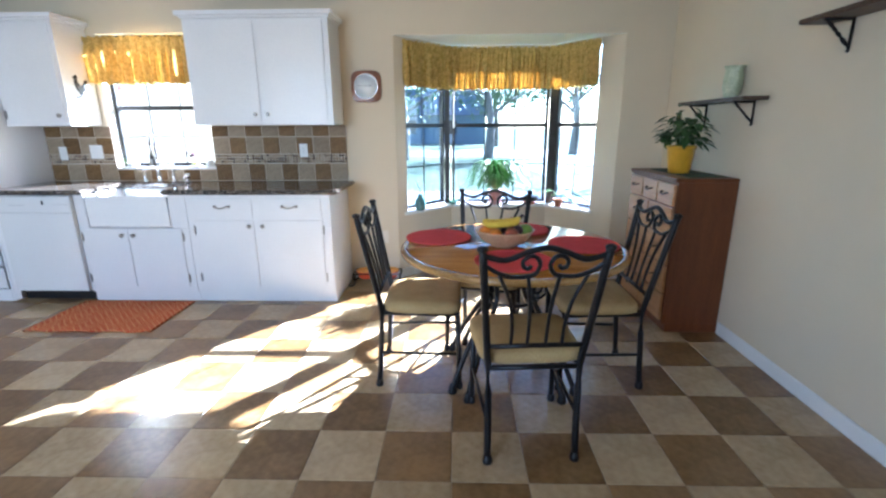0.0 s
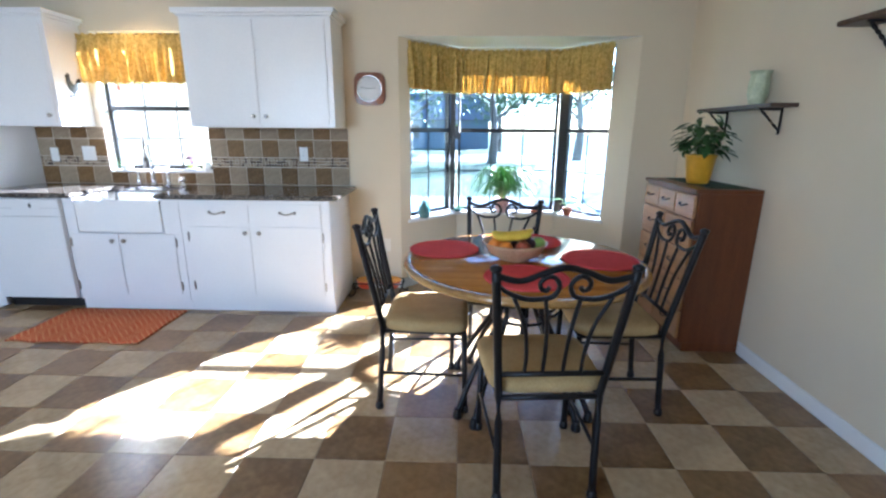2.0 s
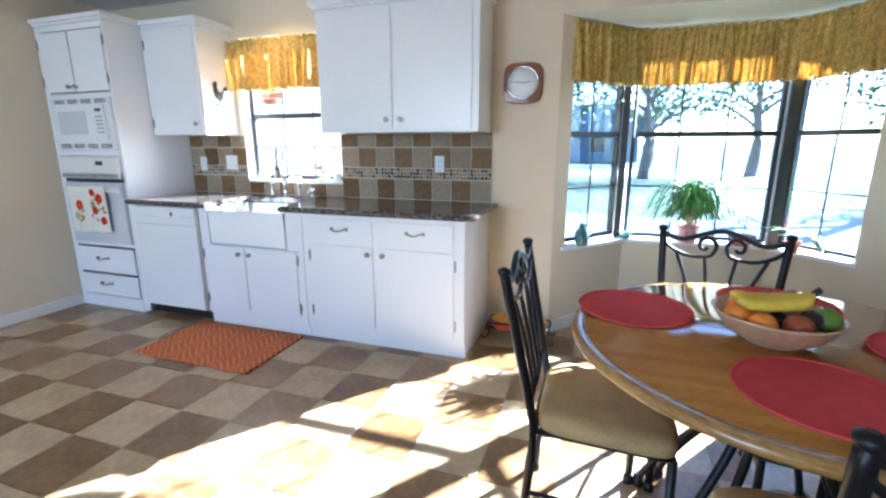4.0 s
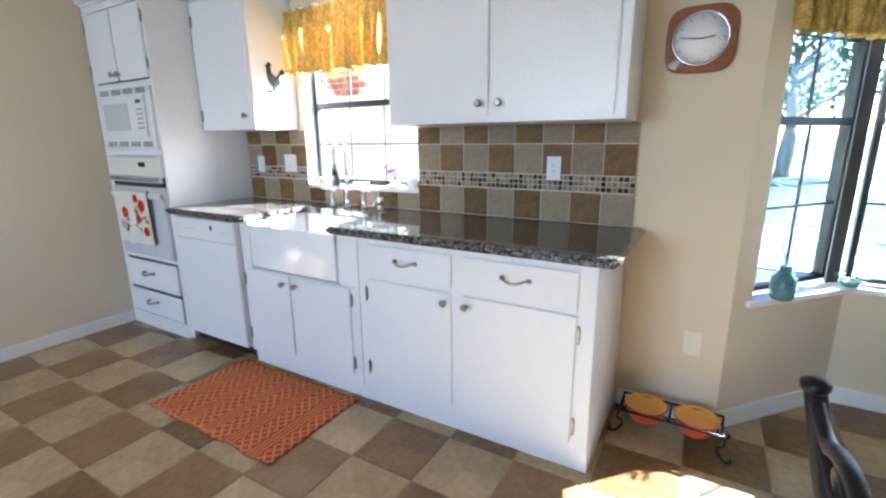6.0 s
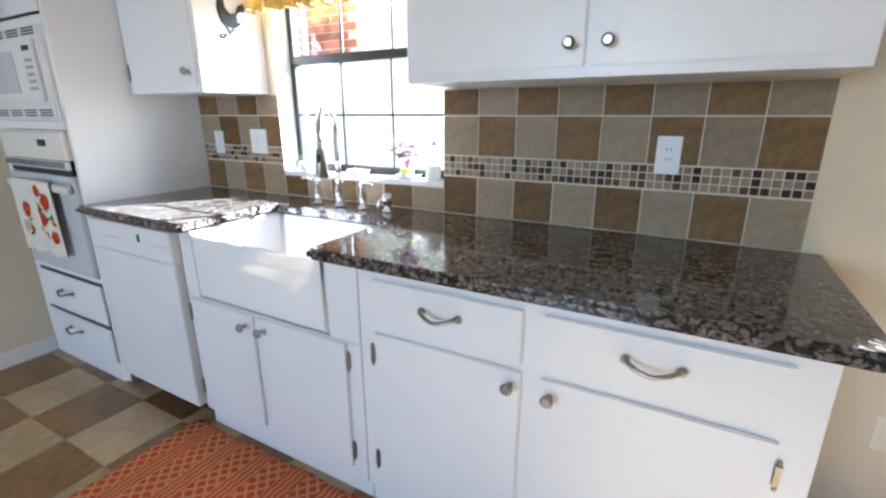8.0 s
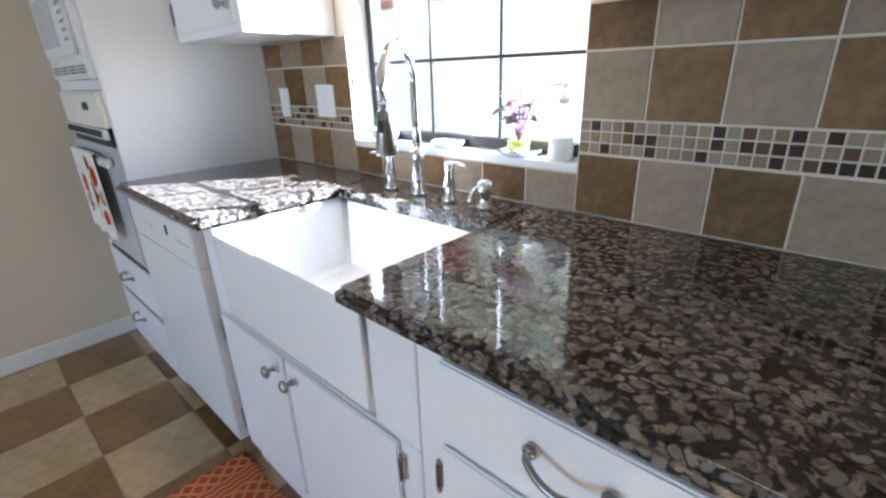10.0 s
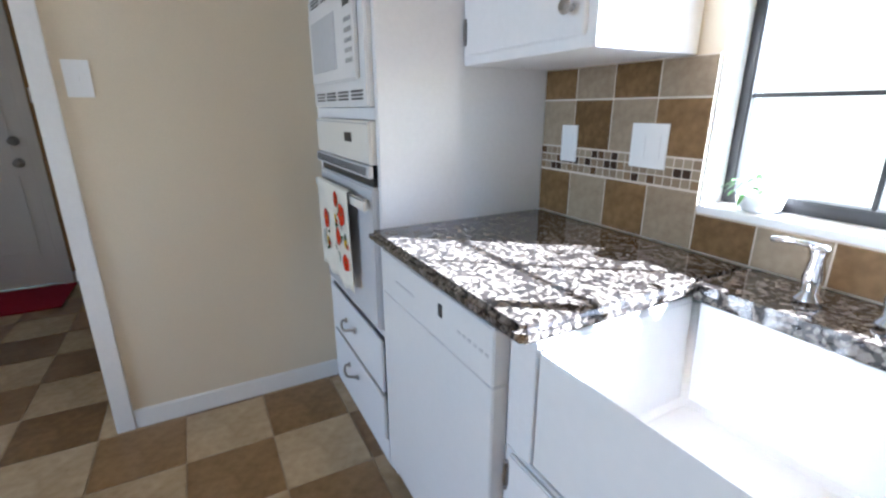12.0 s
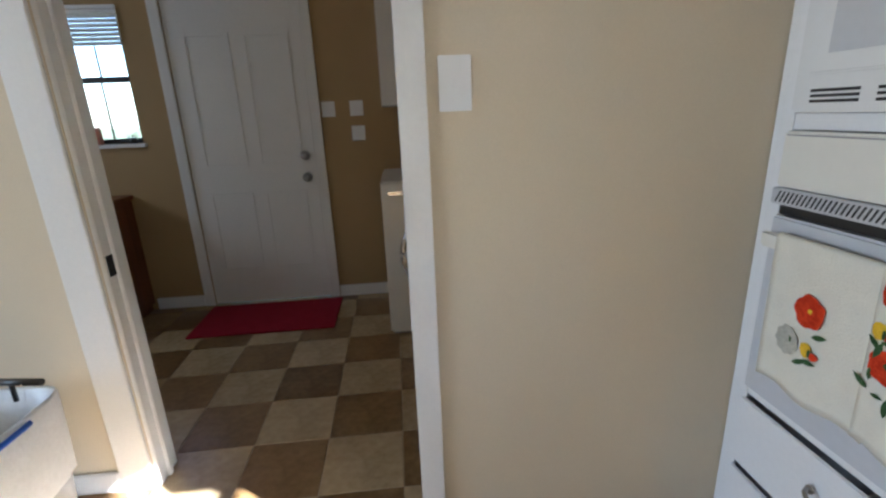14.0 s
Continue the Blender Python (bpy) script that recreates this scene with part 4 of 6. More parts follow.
for k in range(4):
    a0 = radians(45 + 90 * k)
    for s in (-0.14, 0.14):
        a = a0 + s
        bm = bmesh.new()

        def at(r, z, aa=a):
            return (TCX + r * math.cos(aa), TCY + r * math.sin(aa), z)
        sweep(bm, smooth_path([at(0.40, 0.0), at(0.385, 0.06), at(0.30, 0.22), at(0.17, 0.42), at(0.14, 0.52), at(0.20, 0.64), at(0.33, 0.712)], 6), 0.0135, 8)
        lathe(bm, [(0.022, 0.0), (0.024, 0.012), (0.018, 0.035), (0.014, 0.05)], 12, at(0.40, 0))
        part("leg", bm, IRON, table)
    bm = bmesh.new()
    sc = [at(0.17 + 0.06 * math.cos(radians(q)) * (1 - q / 800), 0.56 + 0.06 * math.sin(radians(q)) * (1 - q / 800), a0) for q in range(-90, 420, 30)]
    sweep(bm, sc, 0.007, 6)
    part("scroll", bm, IRON, table)
for z, r in ((0.46, 0.155), (0.70, 0.30)):
    bm = bmesh.new()
    sweep(bm, arc((TCX, TCY, z), r, 0, 350, 35, "xy"), 0.008, 6, True)
    part("ring", bm, IRON, table)


def build_chair():
    """A wrought iron chair; its back stands at local -y, it faces +y."""
    c = thing("dining_chair", "black wrought iron dining chair with tan padded seat", "chair", (0, 0, 0), "chairs round the table")
    def post_x(z):
        return 0.185 + 0.045 * max(0, (z - 0.40)) / 0.55
    def post_y(z):
        return -0.21 - 0.10 * max(0, (z - 0.44)) / 0.5 - 0.03 * max(0, (0.44 - z)) / 0.44
    for s in (-1, 1):
        bm = bmesh.new()
        sweep(bm, [(s * post_x(z), post_y(z), z) for z in (0.0, 0.1, 0.2, 0.32, 0.44, 0.56, 0.68, 0.8, 0.9, 0.945)], 0.0155, 8)
        lathe(bm, [(0.020, 0.0), (0.021, 0.012), (0.015, 0.04)], 10, (s * post_x(0), post_y(0), 0))
        lathe(bm, [(0.0165, 0.94), (0.020, 0.945), (0.020, 0.955), (0.007, 0.962)], 10, (s * post_x(0.945), post_y(0.945), 0))
        part("leg", bm, IRON, c)
        bm = bmesh.new()
        sweep(bm, [(s * 0.205, 0.195, 0), (s * 0.203, 0.19, 0.2), (s * 0.20, 0.185, 0.425)], 0.014, 8)
        lathe(bm, [(0.019, 0.0), (0.020, 0.012), (0.014, 0.04)], 10, (s * 0.205, 0.195, 0))
        part("leg", bm, IRON, c)
        bm = bmesh.new()
        sweep(bm, [(s * 0.19, post_y(0.2), 0.2), (s * 0.203, 0.19, 0.2)], 0.008, 6)
        part("stretcher", bm, IRON, c)
    bm = bmesh.new()
    for a, b in (((-0.185, -0.21, 0.425), (0.185, -0.21, 0.425)), ((-0.2, 0.185, 0.425), (0.2, 0.185, 0.425)), ((-0.185, -0.21, 0.425), (-0.2, 0.185, 0.425)), ((0.185, -0.21, 0.425), (0.2, 0.185, 0.425))):
        sweep(bm, [a, b], 0.011, 6)
    part("seat_frame", bm, IRON, c)
    bm = bmesh.new()
    n = 16
    lay = []
    for z, inset in ((0.432, 0.012), (0.440, 0.0), (0.470, 0.0), (0.485, 0.012), (0.492, 0.045), (0.495, 0.11)):
        ring = []
        for k in range(n * 4):
            a = 2 * math.pi * (k + 0.5) / (n * 4)
            ca, sa = math.cos(a), math.sin(a)
            e = 0.32
            u = math.copysign(abs(ca) ** e, ca)
            v = math.copysign(abs(sa) ** e, sa)
            w = (0.222 + 0.012 * v - inset) * u
            ring.append(bm.verts.new((w, (0.205 - inset) * v + 0.0, z)))
        lay.append(ring)
    for a, b in zip(lay, lay[1:]):
        for k in range(len(a)):
            bm.faces.new((a[k], a[(k + 1) % len(a)], b[(k + 1) % len(a)], b[k])).smooth = True
    bm.faces.new(lay[-1]).smooth = True
    bm.faces.new(lay[0][::-1])
    part("seat", bm, SEAT_CLOTH, c, "tan padded suede seat")

    def on(x, z):
        return (x, post_y(z), z)
    # top rail with a shallow crest
    bm = bmesh.new()
    w = post_x(0.92)
    sweep(bm, smooth_path([on(-w, 0.925), on(-w * 0.65, 0.905), on(-w * 0.3, 0.935), on(0, 0.952), on(w * 0.3, 0.935), on(w * 0.65, 0.905), on(w, 0.925)], 6), 0.011, 8)
    part("top_rail", bm, IRON, c)
    bm = bmesh.new()
    w = post_x(0.53)
    sweep(bm, [on(-w, 0.53), on(w, 0.53)], 0.0105, 8)
    part("lower_rail", bm, IRON, c)
    for s in (-1, 1):
        bm = bmesh.new()
        w = post_x(0.89)
        curl = [on(s * (0.055 + 0.036 * math.cos(radians(q)) * (1 - (q - 180) / 900)), 0.882 + 0.036 * math.sin(radians(q)) * (1 - (q - 180) / 900)) for q in range(180, 561, 30)]
        lead = [on(s * w, 0.895), on(s * w * 0.82, 0.862), on(s * w * 0.55, 0.838), on(s * 0.07, 0.838)]
        sweep(bm, smooth_path(lead, 5), 0.0085, 6)
        sweep(bm, smooth_path([on(s * 0.07, 0.838), on(s * 0.035, 0.848), on(s * 0.018, 0.885), on(s * 0.035, 0.915), on(s * 0.06, 0.92), on(s * 0.082, 0.9), on(s * 0.078, 0.876), on(s * 0.06, 0.87), on(s * 0.052, 0.882)], 4), 0.0085, 6)
        part("scroll", bm, IRON, c)
    for x in (-0.125, -0.045, 0.045, 0.125):
        bm = bmesh.new()
        k = x / 0.125
        sweep(bm, smooth_path([on(x * 0.82, 0.53), on(x * 0.82, 0.62), on(x * 0.95, 0.73), on(x * 1.32, 0.845)], 5), 0.0078, 6)
        part("spindle", bm, IRON, c)
    return c


chair = build_chair()
chair.matrix_basis = pose(0.318, 1.715, 0, 0, 0, 4)
for m in (pose(-0.157, 2.235, 0, 0, 0, -90), pose(0.765, 2.23, 0, 0, 0, 90), pose(0.21, 2.60, 0, 0, 0, 166)):
    copy_thing(chair, m)

# placemats and the fruit bowl
for k, (x, y) in enumerate(((-0.08, 2.385), (0.70, 2.215), (0.29, 1.905), (0.40, 2.585))):
    mt = thing("placemat", "round coral-red woven placemat on the table", "placemat", (x, y, 0.753), "placemats")
    bm = bmesh.new()
    lathe(bm, [(0.0012, 0.7532), (0.178, 0.7532)] + [(0.178 - 0.0885 * j / 20 * 2, 0.7562 + (0.0006 if j % 2 else 0)) for j in range(20)] + [(0.0012, 0.7564)], 56, (x, y, 0), caps=False)
    part("mat_body", bm, RED_CLOTH, mt)
    bm = bmesh.new()
    sweep(bm, arc((x, y, 0.7568), 0.182, 0, 354, 60, "xy"), 0.0042, 6, True)
    part("braided_border", bm, RED_CLOTH, mt)

BOWLM = mat("cream_glaze", (0.50, 0.29, 0.15), 0.4, 0, 0.12, 8, 60, 0.03, 0.5, (0.60, 0.40, 0.24))
BX, BY = 0.275, 2.21
bowl = thing("fruit_bowl", "wide cream and tan ceramic fruit bowl", "bowl", (BX, BY, 0.754))
bm = bmesh.new()
lathe(bm, [(0.001, 0.756), (0.07, 0.754), (0.075, 0.76), (0.12, 0.785), (0.155, 0.835), (0.160, 0.842), (0.156, 0.845), (0.148, 0.838), (0.115, 0.795), (0.06, 0.772), (0.001, 0.770)], 40, (BX, BY, 0), caps=False)
part("bowl_body", bm, BOWLM, bowl)
ORANGE = mat("orange_peel", (0.75, 0.24, 0.02), 0.45, 0, 0.08, 30, 220, 0.25)
BANANA = mat("banana_skin", (0.72, 0.48, 0.03), 0.5, 0, 0.1, 12, 60, 0.05, 0.5, (0.75, 0.55, 0.06))
APPLE = mat("red_apple_skin", (0.28, 0.03, 0.02), 0.3, 0, 0.25, 14, 60, 0.02, 0.5, (0.36, 0.10, 0.04))
LIME = mat("green_fruit_skin", (0.16, 0.26, 0.03), 0.4, 0, 0.15, 20, 100, 0.1)
PLUM = mat("dark_plum_skin", (0.03, 0.012, 0.02), 0.3, 0, 0.2, 14, 60, 0.02)


def fruit(name, label, x, y, z, r, m, squash=0.92):
    bm = bmesh.new()
    prof = []
    for k in range(11):
        a = -math.pi / 2 + math.pi * k / 10
        prof.append((max(0.0012, r * math.cos(a)) * (1.0 if k not in (9,) else 1.05), z + r * squash * math.sin(a) - (0.008 if k == 10 else 0)))
    lathe(bm, prof, 20, (x, y, 0))
    ob = part(name, bm, m)
    return tagged(ob, label, "fruit", "fruit in the bowl")


fruit("orange", "bright orange in the fruit bowl", BX - 0.10, BY - 0.03, 0.832, 0.036, ORANGE)
fruit("orange", "bright orange in the fruit bowl", BX - 0.055, BY - 0.085, 0.828, 0.036, ORANGE)
fruit("orange", "bright orange in the fruit bowl", BX - 0.075, BY + 0.06, 0.828, 0.036, ORANGE)
fruit("apple", "dark red apple in the fruit bowl", BX + 0.03, BY - 0.08, 0.828, 0.038, APPLE)
fruit("apple", "red apple on top of the fruit", BX + 0.05, BY + 0.05, 0.862, 0.036, APPLE)
fruit("lime", "round green fruit in the bowl", BX + 0.11, BY - 0.02, 0.838, 0.038, LIME)
fruit("plum", "dark plum in the fruit bowl", BX + 0.065, BY - 0.05, 0.845, 0.028, PLUM)
fruit("plum", "dark plum in the fruit bowl", BX + 0.0, BY + 0.08, 0.85, 0.03, PLUM)
fruit("plum", "dark plum in the fruit bowl", BX - 0.0, BY - 0.02, 0.82, 0.03, PLUM)
bunch = thing("bananas", "bunch of ripe yellow bananas on the fruit", "bananas", (BX, BY, 0.86))
for k, dy in enumerate((-0.045, -0.015, 0.015)):
    bm = bmesh.new()
    path = smooth_path([(BX + 0.085, BY + 0.01 + dy * 0.2, 0.90), (BX + 0.06, BY + dy * 0.7, 0.885), (BX - 0.0, BY + dy, 0.876), (BX - 0.07, BY + dy * 1.1, 0.872), (BX - 0.115, BY + dy, 0.882)], 5)
    rings = []
    for j, p in enumerate(path):
        t = j / (len(path) - 1)
        rr = 0.005 + 0.0125 * min(1, 5 * t) * min(1, 6 * (1 - t) + 0.15)
        rings.append((p, rr))
    prev = None
    for p, rr in rings:
        ring = [bm.verts.new(p + Vector((0, math.cos(2 * math.pi * j / 8) * rr, math.sin(2 * math.pi * j / 8) * rr))) for j in range(8)]
        if prev:
            for j in range(8):
                bm.faces.new((prev[j], prev[(j + 1) % 8], ring[(j + 1) % 8], ring[j])).smooth = True
        else:
            bm.faces.new(ring)
        prev = ring
    bm.faces.new(prev[::-1])
    bmesh.ops.recalc_face_normals(bm, faces=bm.faces[:])
    part("banana", bm, BANANA, bunch)
bm = bmesh.new()
sweep(bm, [(BX + 0.082, BY + 0.01, 0.898), (BX + 0.10, BY + 0.012, 0.915)], 0.009, 8)
part("stem", bm, PLUM, bunch, "dark brown stem")

# ---- dresser ----
DX0, DX1, DY0, DY1, DH = 1.405, EAST - 0.002, 2.745, 3.50, 1.045
dresser = thing("chest_of_drawers", "red-brown chest with pale drawer fronts", "dresser", ((DX0 + DX1) / 2, (DY0 + DY1) / 2, 0))
bm = bmesh.new()
box(bm, DX0 + 0.018, DX1, DY0, DY1, 0.06, DH - 0.025, 0.003)
box(bm, DX0 + 0.04, DX1, DY0, DY1, 0.0, 0.06)
part("carcass", bm, CHERRY, dresser)
bpart("top", (DX0 - 0.004, DX1, DY0 - 0.006, DY1 + 0.006, DH - 0.024, DH), CHERRY, dresser, 0.006)
rows = [(0.865, 1.005, 3), (0.665, 0.855, 2), (0.47, 0.655, 2), (0.275, 0.46, 2), (0.08, 0.265, 2)]
for z0, z1, n in rows:
    w = (DY1 - DY0 - 0.02) / n
    for k in range(n):
        y0 = DY0 + 0.01 + k * w
        q = bpart("drawer_front", (DX0, DX0 + 0.018, y0 + 0.004, y0 + w - 0.004, z0, z1), MAPLE, dresser, 0.005)
        bm = bmesh.new()
        yc, zc = y0 + w / 2, (z0 + z1) / 2 + 0.01
        sweep(bm, smooth_path([(DX0, yc - 0.04, zc), (DX0 - 0.016, yc - 0.035, zc - 0.004), (DX0 - 0.02, yc, zc - 0.014), (DX0 - 0.016, yc + 0.035, zc - 0.004), (DX0, yc + 0.04, zc)], 4), 0.0045, 6)
        part("handle", bm, IRON, q, "dark bail handle")
mat_ = bpart("runner", (DX0 + 0.11, DX1 - 0.05, DY0 + 0.05, DY1 - 0.08, DH + 0.0005, DH + 0.005), mat("green_cloth", (0.05, 0.08, 0.05), 0.95, 0, 0.2, 20, 200, 0.3), None, 0.001)
tagged(mat_, "thin dark green cloth runner on the chest", "runner")


def leaf(bm, base, tip, width, droop=0.0):
    """A pointed leaf blade of six faces, folded along its middle."""
    base, tip = Vector(base), Vector(tip)
    d = tip - base
    side = d.cross(Vector((0, 0, 1)))
    if side.length < 1e-5:
        side = Vector((1, 0, 0))
    side.normalize()
    up = side.cross(d).normalized()
    prev = None
    for t, w in ((0, 0.05), (0.25, 0.75), (0.55, 1.0), (0.8, 0.65), (1.0, 0.04)):
        c = base + d * t + Vector((0, 0, -droop * t * t))
        row = [bm.verts.new(c - side * width * w * 0.5 + up * width * 0.12 * w), bm.verts.new(c), bm.verts.new(c + side * width * w * 0.5 + up * width * 0.12 * w)]
        if prev:
            for j in range(2):
                bm.faces.new((prev[j], prev[j + 1], row[j + 1], row[j])).smooth = True
        prev = row


def potted(name, label, category, at, pot_profile, potmat, leafmat, n, reach, height, lw, ll, seed, droop=0.03, stems=True):
    rnd = random.Random(seed)
    x, y, z = at
    root = thing(name, label, category, at)
    bm = bmesh.new()
    lathe(bm, [(r, z + h) for r, h in pot_profile], 28, (x, y, 0))
    part("pot", bm, potmat, root)
    rim = z + max(h for _, h in pot_profile)
    bm = bmesh.new()
    st = bmesh.new()
    for k in range(n):
        a = rnd.uniform(0, 2 * math.pi)
        r = reach * math.sqrt(rnd.uniform(0.03, 1))
        zz = rim + height * rnd.uniform(0.1, 1.0) * (1 - 0.55 * (r / reach) ** 2)
        p = Vector((x + r * math.cos(a), y + r * math.sin(a), zz))
        if p.x > EAST - 0.05 and at[0] > 1:
            p.x = EAST - 0.05 - rnd.uniform(0, 0.05)
        b = a + rnd.uniform(-0.9, 0.9)
        L = ll * rnd.uniform(0.6, 1.15)
        tip = p + Vector((math.cos(b) * L, math.sin(b) * L, rnd.uniform(-0.55, 0.3) * L))
        if at[0] > 1:
            tip.x = min(tip.x, EAST - 0.01)
        leaf(bm, p, tip, lw * rnd.uniform(0.7, 1.2), droop * rnd.uniform(0, 1))
        if stems and k % 3 == 0:
            sweep(st, smooth_path([(x + 0.2 * r * math.cos(a), y + 0.2 * r * math.sin(a), rim - 0.01), (x + 0.5 * r * math.cos(a), y + 0.5 * r * math.sin(a), (rim + zz) / 2 + 0.02), p], 3), 0.0022, 5)
    part("foliage", bm, leafmat, root)
    if stems:
        part("stems", st, leafmat, root)
    else:
        st.free()
    return root


potted("potted_plant", "leafy dark green plant in a yellow glazed pot", "plant", (1.57, 3.08, DH + 0.006), [(0.064, 0), (0.072, 0.03), (0.09, 0.165), (0.096, 0.17), (0.096, 0.185), (0.086, 0.185), (0.077, 0.17)], POTYEL, LEAF, 120, 0.13, 0.28, 0.046, 0.09, 11, 0.05)

# ---- wall shelves ----
def shelf(y0, y1, z, brackets, label):
    root = thing("wall_shelf", label, "shelf", (EAST, (y0 + y1) / 2, z), "wall shelves")
    bpart("board", (EAST - 0.15, EAST - 0.001, y0, y1, z - 0.022, z), DARKWOOD, root, 0.004)
    for yb in brackets:
        bm = bmesh.new()
        sweep(bm, [(EAST - 0.008, yb, z - 0.022), (EAST - 0.008, yb, z - 0.15), (EAST - 0.012, yb, z - 0.165)], 0.007, 6)
        sweep(bm, [(EAST - 0.008, yb, z - 0.028), (EAST - 0.135, yb, z - 0.028)], 0.006, 6)
        for s in (1, -1):
            sweep(bm, smooth_path([(EAST - 0.125, yb, z - 0.03), (EAST - 0.10, yb + 0.008 * s, z - 0.055), (EAST - 0.085 , yb - 0.008 * s, z - 0.07), (EAST - 0.065, yb + 0.008 * s, z - 0.09), (EAST - 0.04, yb - 0.008 * s, z - 0.115), (EAST - 0.01, yb, z - 0.145)], 4), 0.0045, 6)
        part("bracket", bm, IRON, root, "twisted dark iron bracket")
    return root


shelf(2.60, 3.38, 1.53, (2.72, 3.25), "short dark wood wall shelf on twisted iron brackets")
shelf(1.25, 2.26, 1.85, (1.4, 2.11), "dark wood wall shelf on twisted iron brackets")
vm = mat("pale_green_glaze", (0.42, 0.48, 0.30), 0.35, 0, 0.15, 12, 60, 0.1, 0.5, (0.55, 0.58, 0.42))
bm = bmesh.new()
prof = [(0.045, 0), (0.055, 0.01), (0.072, 0.06), (0.07, 0.12), (0.06, 0.16), (0.075, 0.185), (0.06, 0.18), (0.045, 0.15)]
lathe(bm, [(r * 0.74, 1.531 + h) for r, h in prof], 32, (EAST - 0.085, 2.84, 0))
for v in bm.verts:
    a = math.atan2(v.co.y - 2.84, v.co.x - EAST + 0.085)
    f = 1 + 0.09 * math.sin(7 * a) * (v.co.z - 1.53) / 0.18
    v.co.x = EAST - 0.085 + (v.co.x - EAST + 0.085) * f
    v.co.y = 2.84 + (v.co.y - 2.84) * f
tagged(part("vase", bm, vm), "pale green leaf-shaped ceramic vase on the shelf", "vase")

# ---- clock ----
clock = thing("wall_clock", "square wooden wall clock with white round face", "clock", (-0.735, NORTH, 1.70))
CLW = wood_mat("clock_wood", (0.16, 0.05, 0.018), (0.24, 0.085, 0.03), 0.6, 6, 0.3, (1, 1, 6))
bm = bmesh.new()
cx, cz = -0.735, 1.70
n = 48
ringf, ringb, ringi = [], [], []
for k in range(n):
    a = 2 * math.pi * k / n
    ca, sa = math.cos(a), math.sin(a)
    e = 0.5
    u, v = math.copysign(abs(ca) ** e, ca), math.copysign(abs(sa) ** e, sa)
    ringb.append(bm.verts.new((cx + 0.128 * u, NORTH - 0.001, cz + 0.128 * v)))
    ringf.append(bm.verts.new((cx + 0.124 * u, NORTH - 0.032, cz + 0.124 * v)))
    ringi.append(bm.verts.new((cx + 0.10 * ca, NORTH - 0.034, cz + 0.10 * sa)))
for k in range(n):
    j = (k + 1) % n
    bm.faces.new((ringb[k], ringb[j], ringf[j], ringf[k])).smooth = True
    bm.faces.new((ringf[k], ringf[j], ringi[j], ringi[k]))
bm.faces.new(ringb)
bmesh.ops.recalc_face_normals(bm, faces=bm.faces[:])
part("case", bm, CLW, clock)
bm = bmesh.new()
lathe(bm, [(0.0012, -0.024), (0.099, -0.024), (0.099, -0.0225), (0.0012, -0.0225)], 40, (cx, NORTH, cz), "y", False)
part("dial", bm, PLATE, clock, "white dial")
bm = bmesh.new()
sweep(bm, arc((cx, NORTH - 0.033, cz), 0.099, 0, 355, 48, "xz"), 0.004, 6, True)
part("bezel", bm, CHROME, clock)
for nm, ang, ln in (("minute_hand", 172, 0.075), ("hour_hand", -8 + 16, 0.05)):
    bm = bmesh.new()
    a = radians(ang)
    sweep(bm, [(cx, NORTH - 0.0275, cz), (cx + ln * math.cos(a), NORTH - 0.0275, cz + ln * math.sin(a))], 0.0022, 5)
    part(nm, bm, BLACK, clock)
for k in range(12):
    a = 2 * math.pi * k / 12
    bm = bmesh.new()
    sweep(bm, [(cx + 0.078 * math.cos(a), NORTH - 0.0245, cz + 0.078 * math.sin(a)), (cx + 0.088 * math.cos(a), NORTH - 0.0245, cz + 0.088 * math.sin(a))], 0.0014, 4)
    part("hour_mark", bm, GREY, clock)

# ---- rug ----
bm = bmesh.new()
RX0, RX1, RY0, RY1 = -3.0, -2.10, 2.68, 3.25
nx, ny = 40, 26
grid = [[bm.verts.new((RX0 + (RX1 - RX0) * i / nx, RY0 + (RY1 - RY0) * j / ny + 0.006 * math.sin(i * 0.5), 0.010 + 0.0015 * math.sin(i * 0.7 + j * 0.4))) for j in range(ny + 1)] for i in range(nx + 1)]
for i in range(nx):
    for j in range(ny):
        bm.faces.new((grid[i][j], grid[i + 1][j], grid[i + 1][j + 1], grid[i][j + 1])).smooth = True
ext = bmesh.ops.extrude_face_region(bm, geom=bm.faces[:])
bmesh.ops.translate(bm, vec=(0, 0, -0.0075), verts=[v for v in ext["geom"] if isinstance(v, bmesh.types.BMVert)])
bmesh.ops.recalc_face_normals(bm, faces=bm.faces[:])
tagged(part("kitchen_rug", bm, RUGMAT), "terracotta-orange woven zigzag rug on the tiles", "rug")


# ---- faucet and things at the sink ----
FY = 3.765
FX = -2.56
faucet = thing("kitchen_faucet", "chrome bridge faucet with gooseneck and pull-down sprayer", "faucet", (FX, FY, CTOP))
bm = bmesh.new()
lathe(bm, [(0.027, 0.0), (0.028, 0.008), (0.018, 0.02), (0.022, 0.05), (0.018, 0.09), (0.022, 0.12), (0.014, 0.14)], 20, (FX, FY, CTOP))
part("base", bm, CHROME, faucet)
bm = bmesh.new()
top_z = CTOP + 0.31
SX, SYY = 0.42, -0.907      # way in which the spout points


def spout_at(d, z):
    return (FX + SX * d, FY + SYY * d, z)


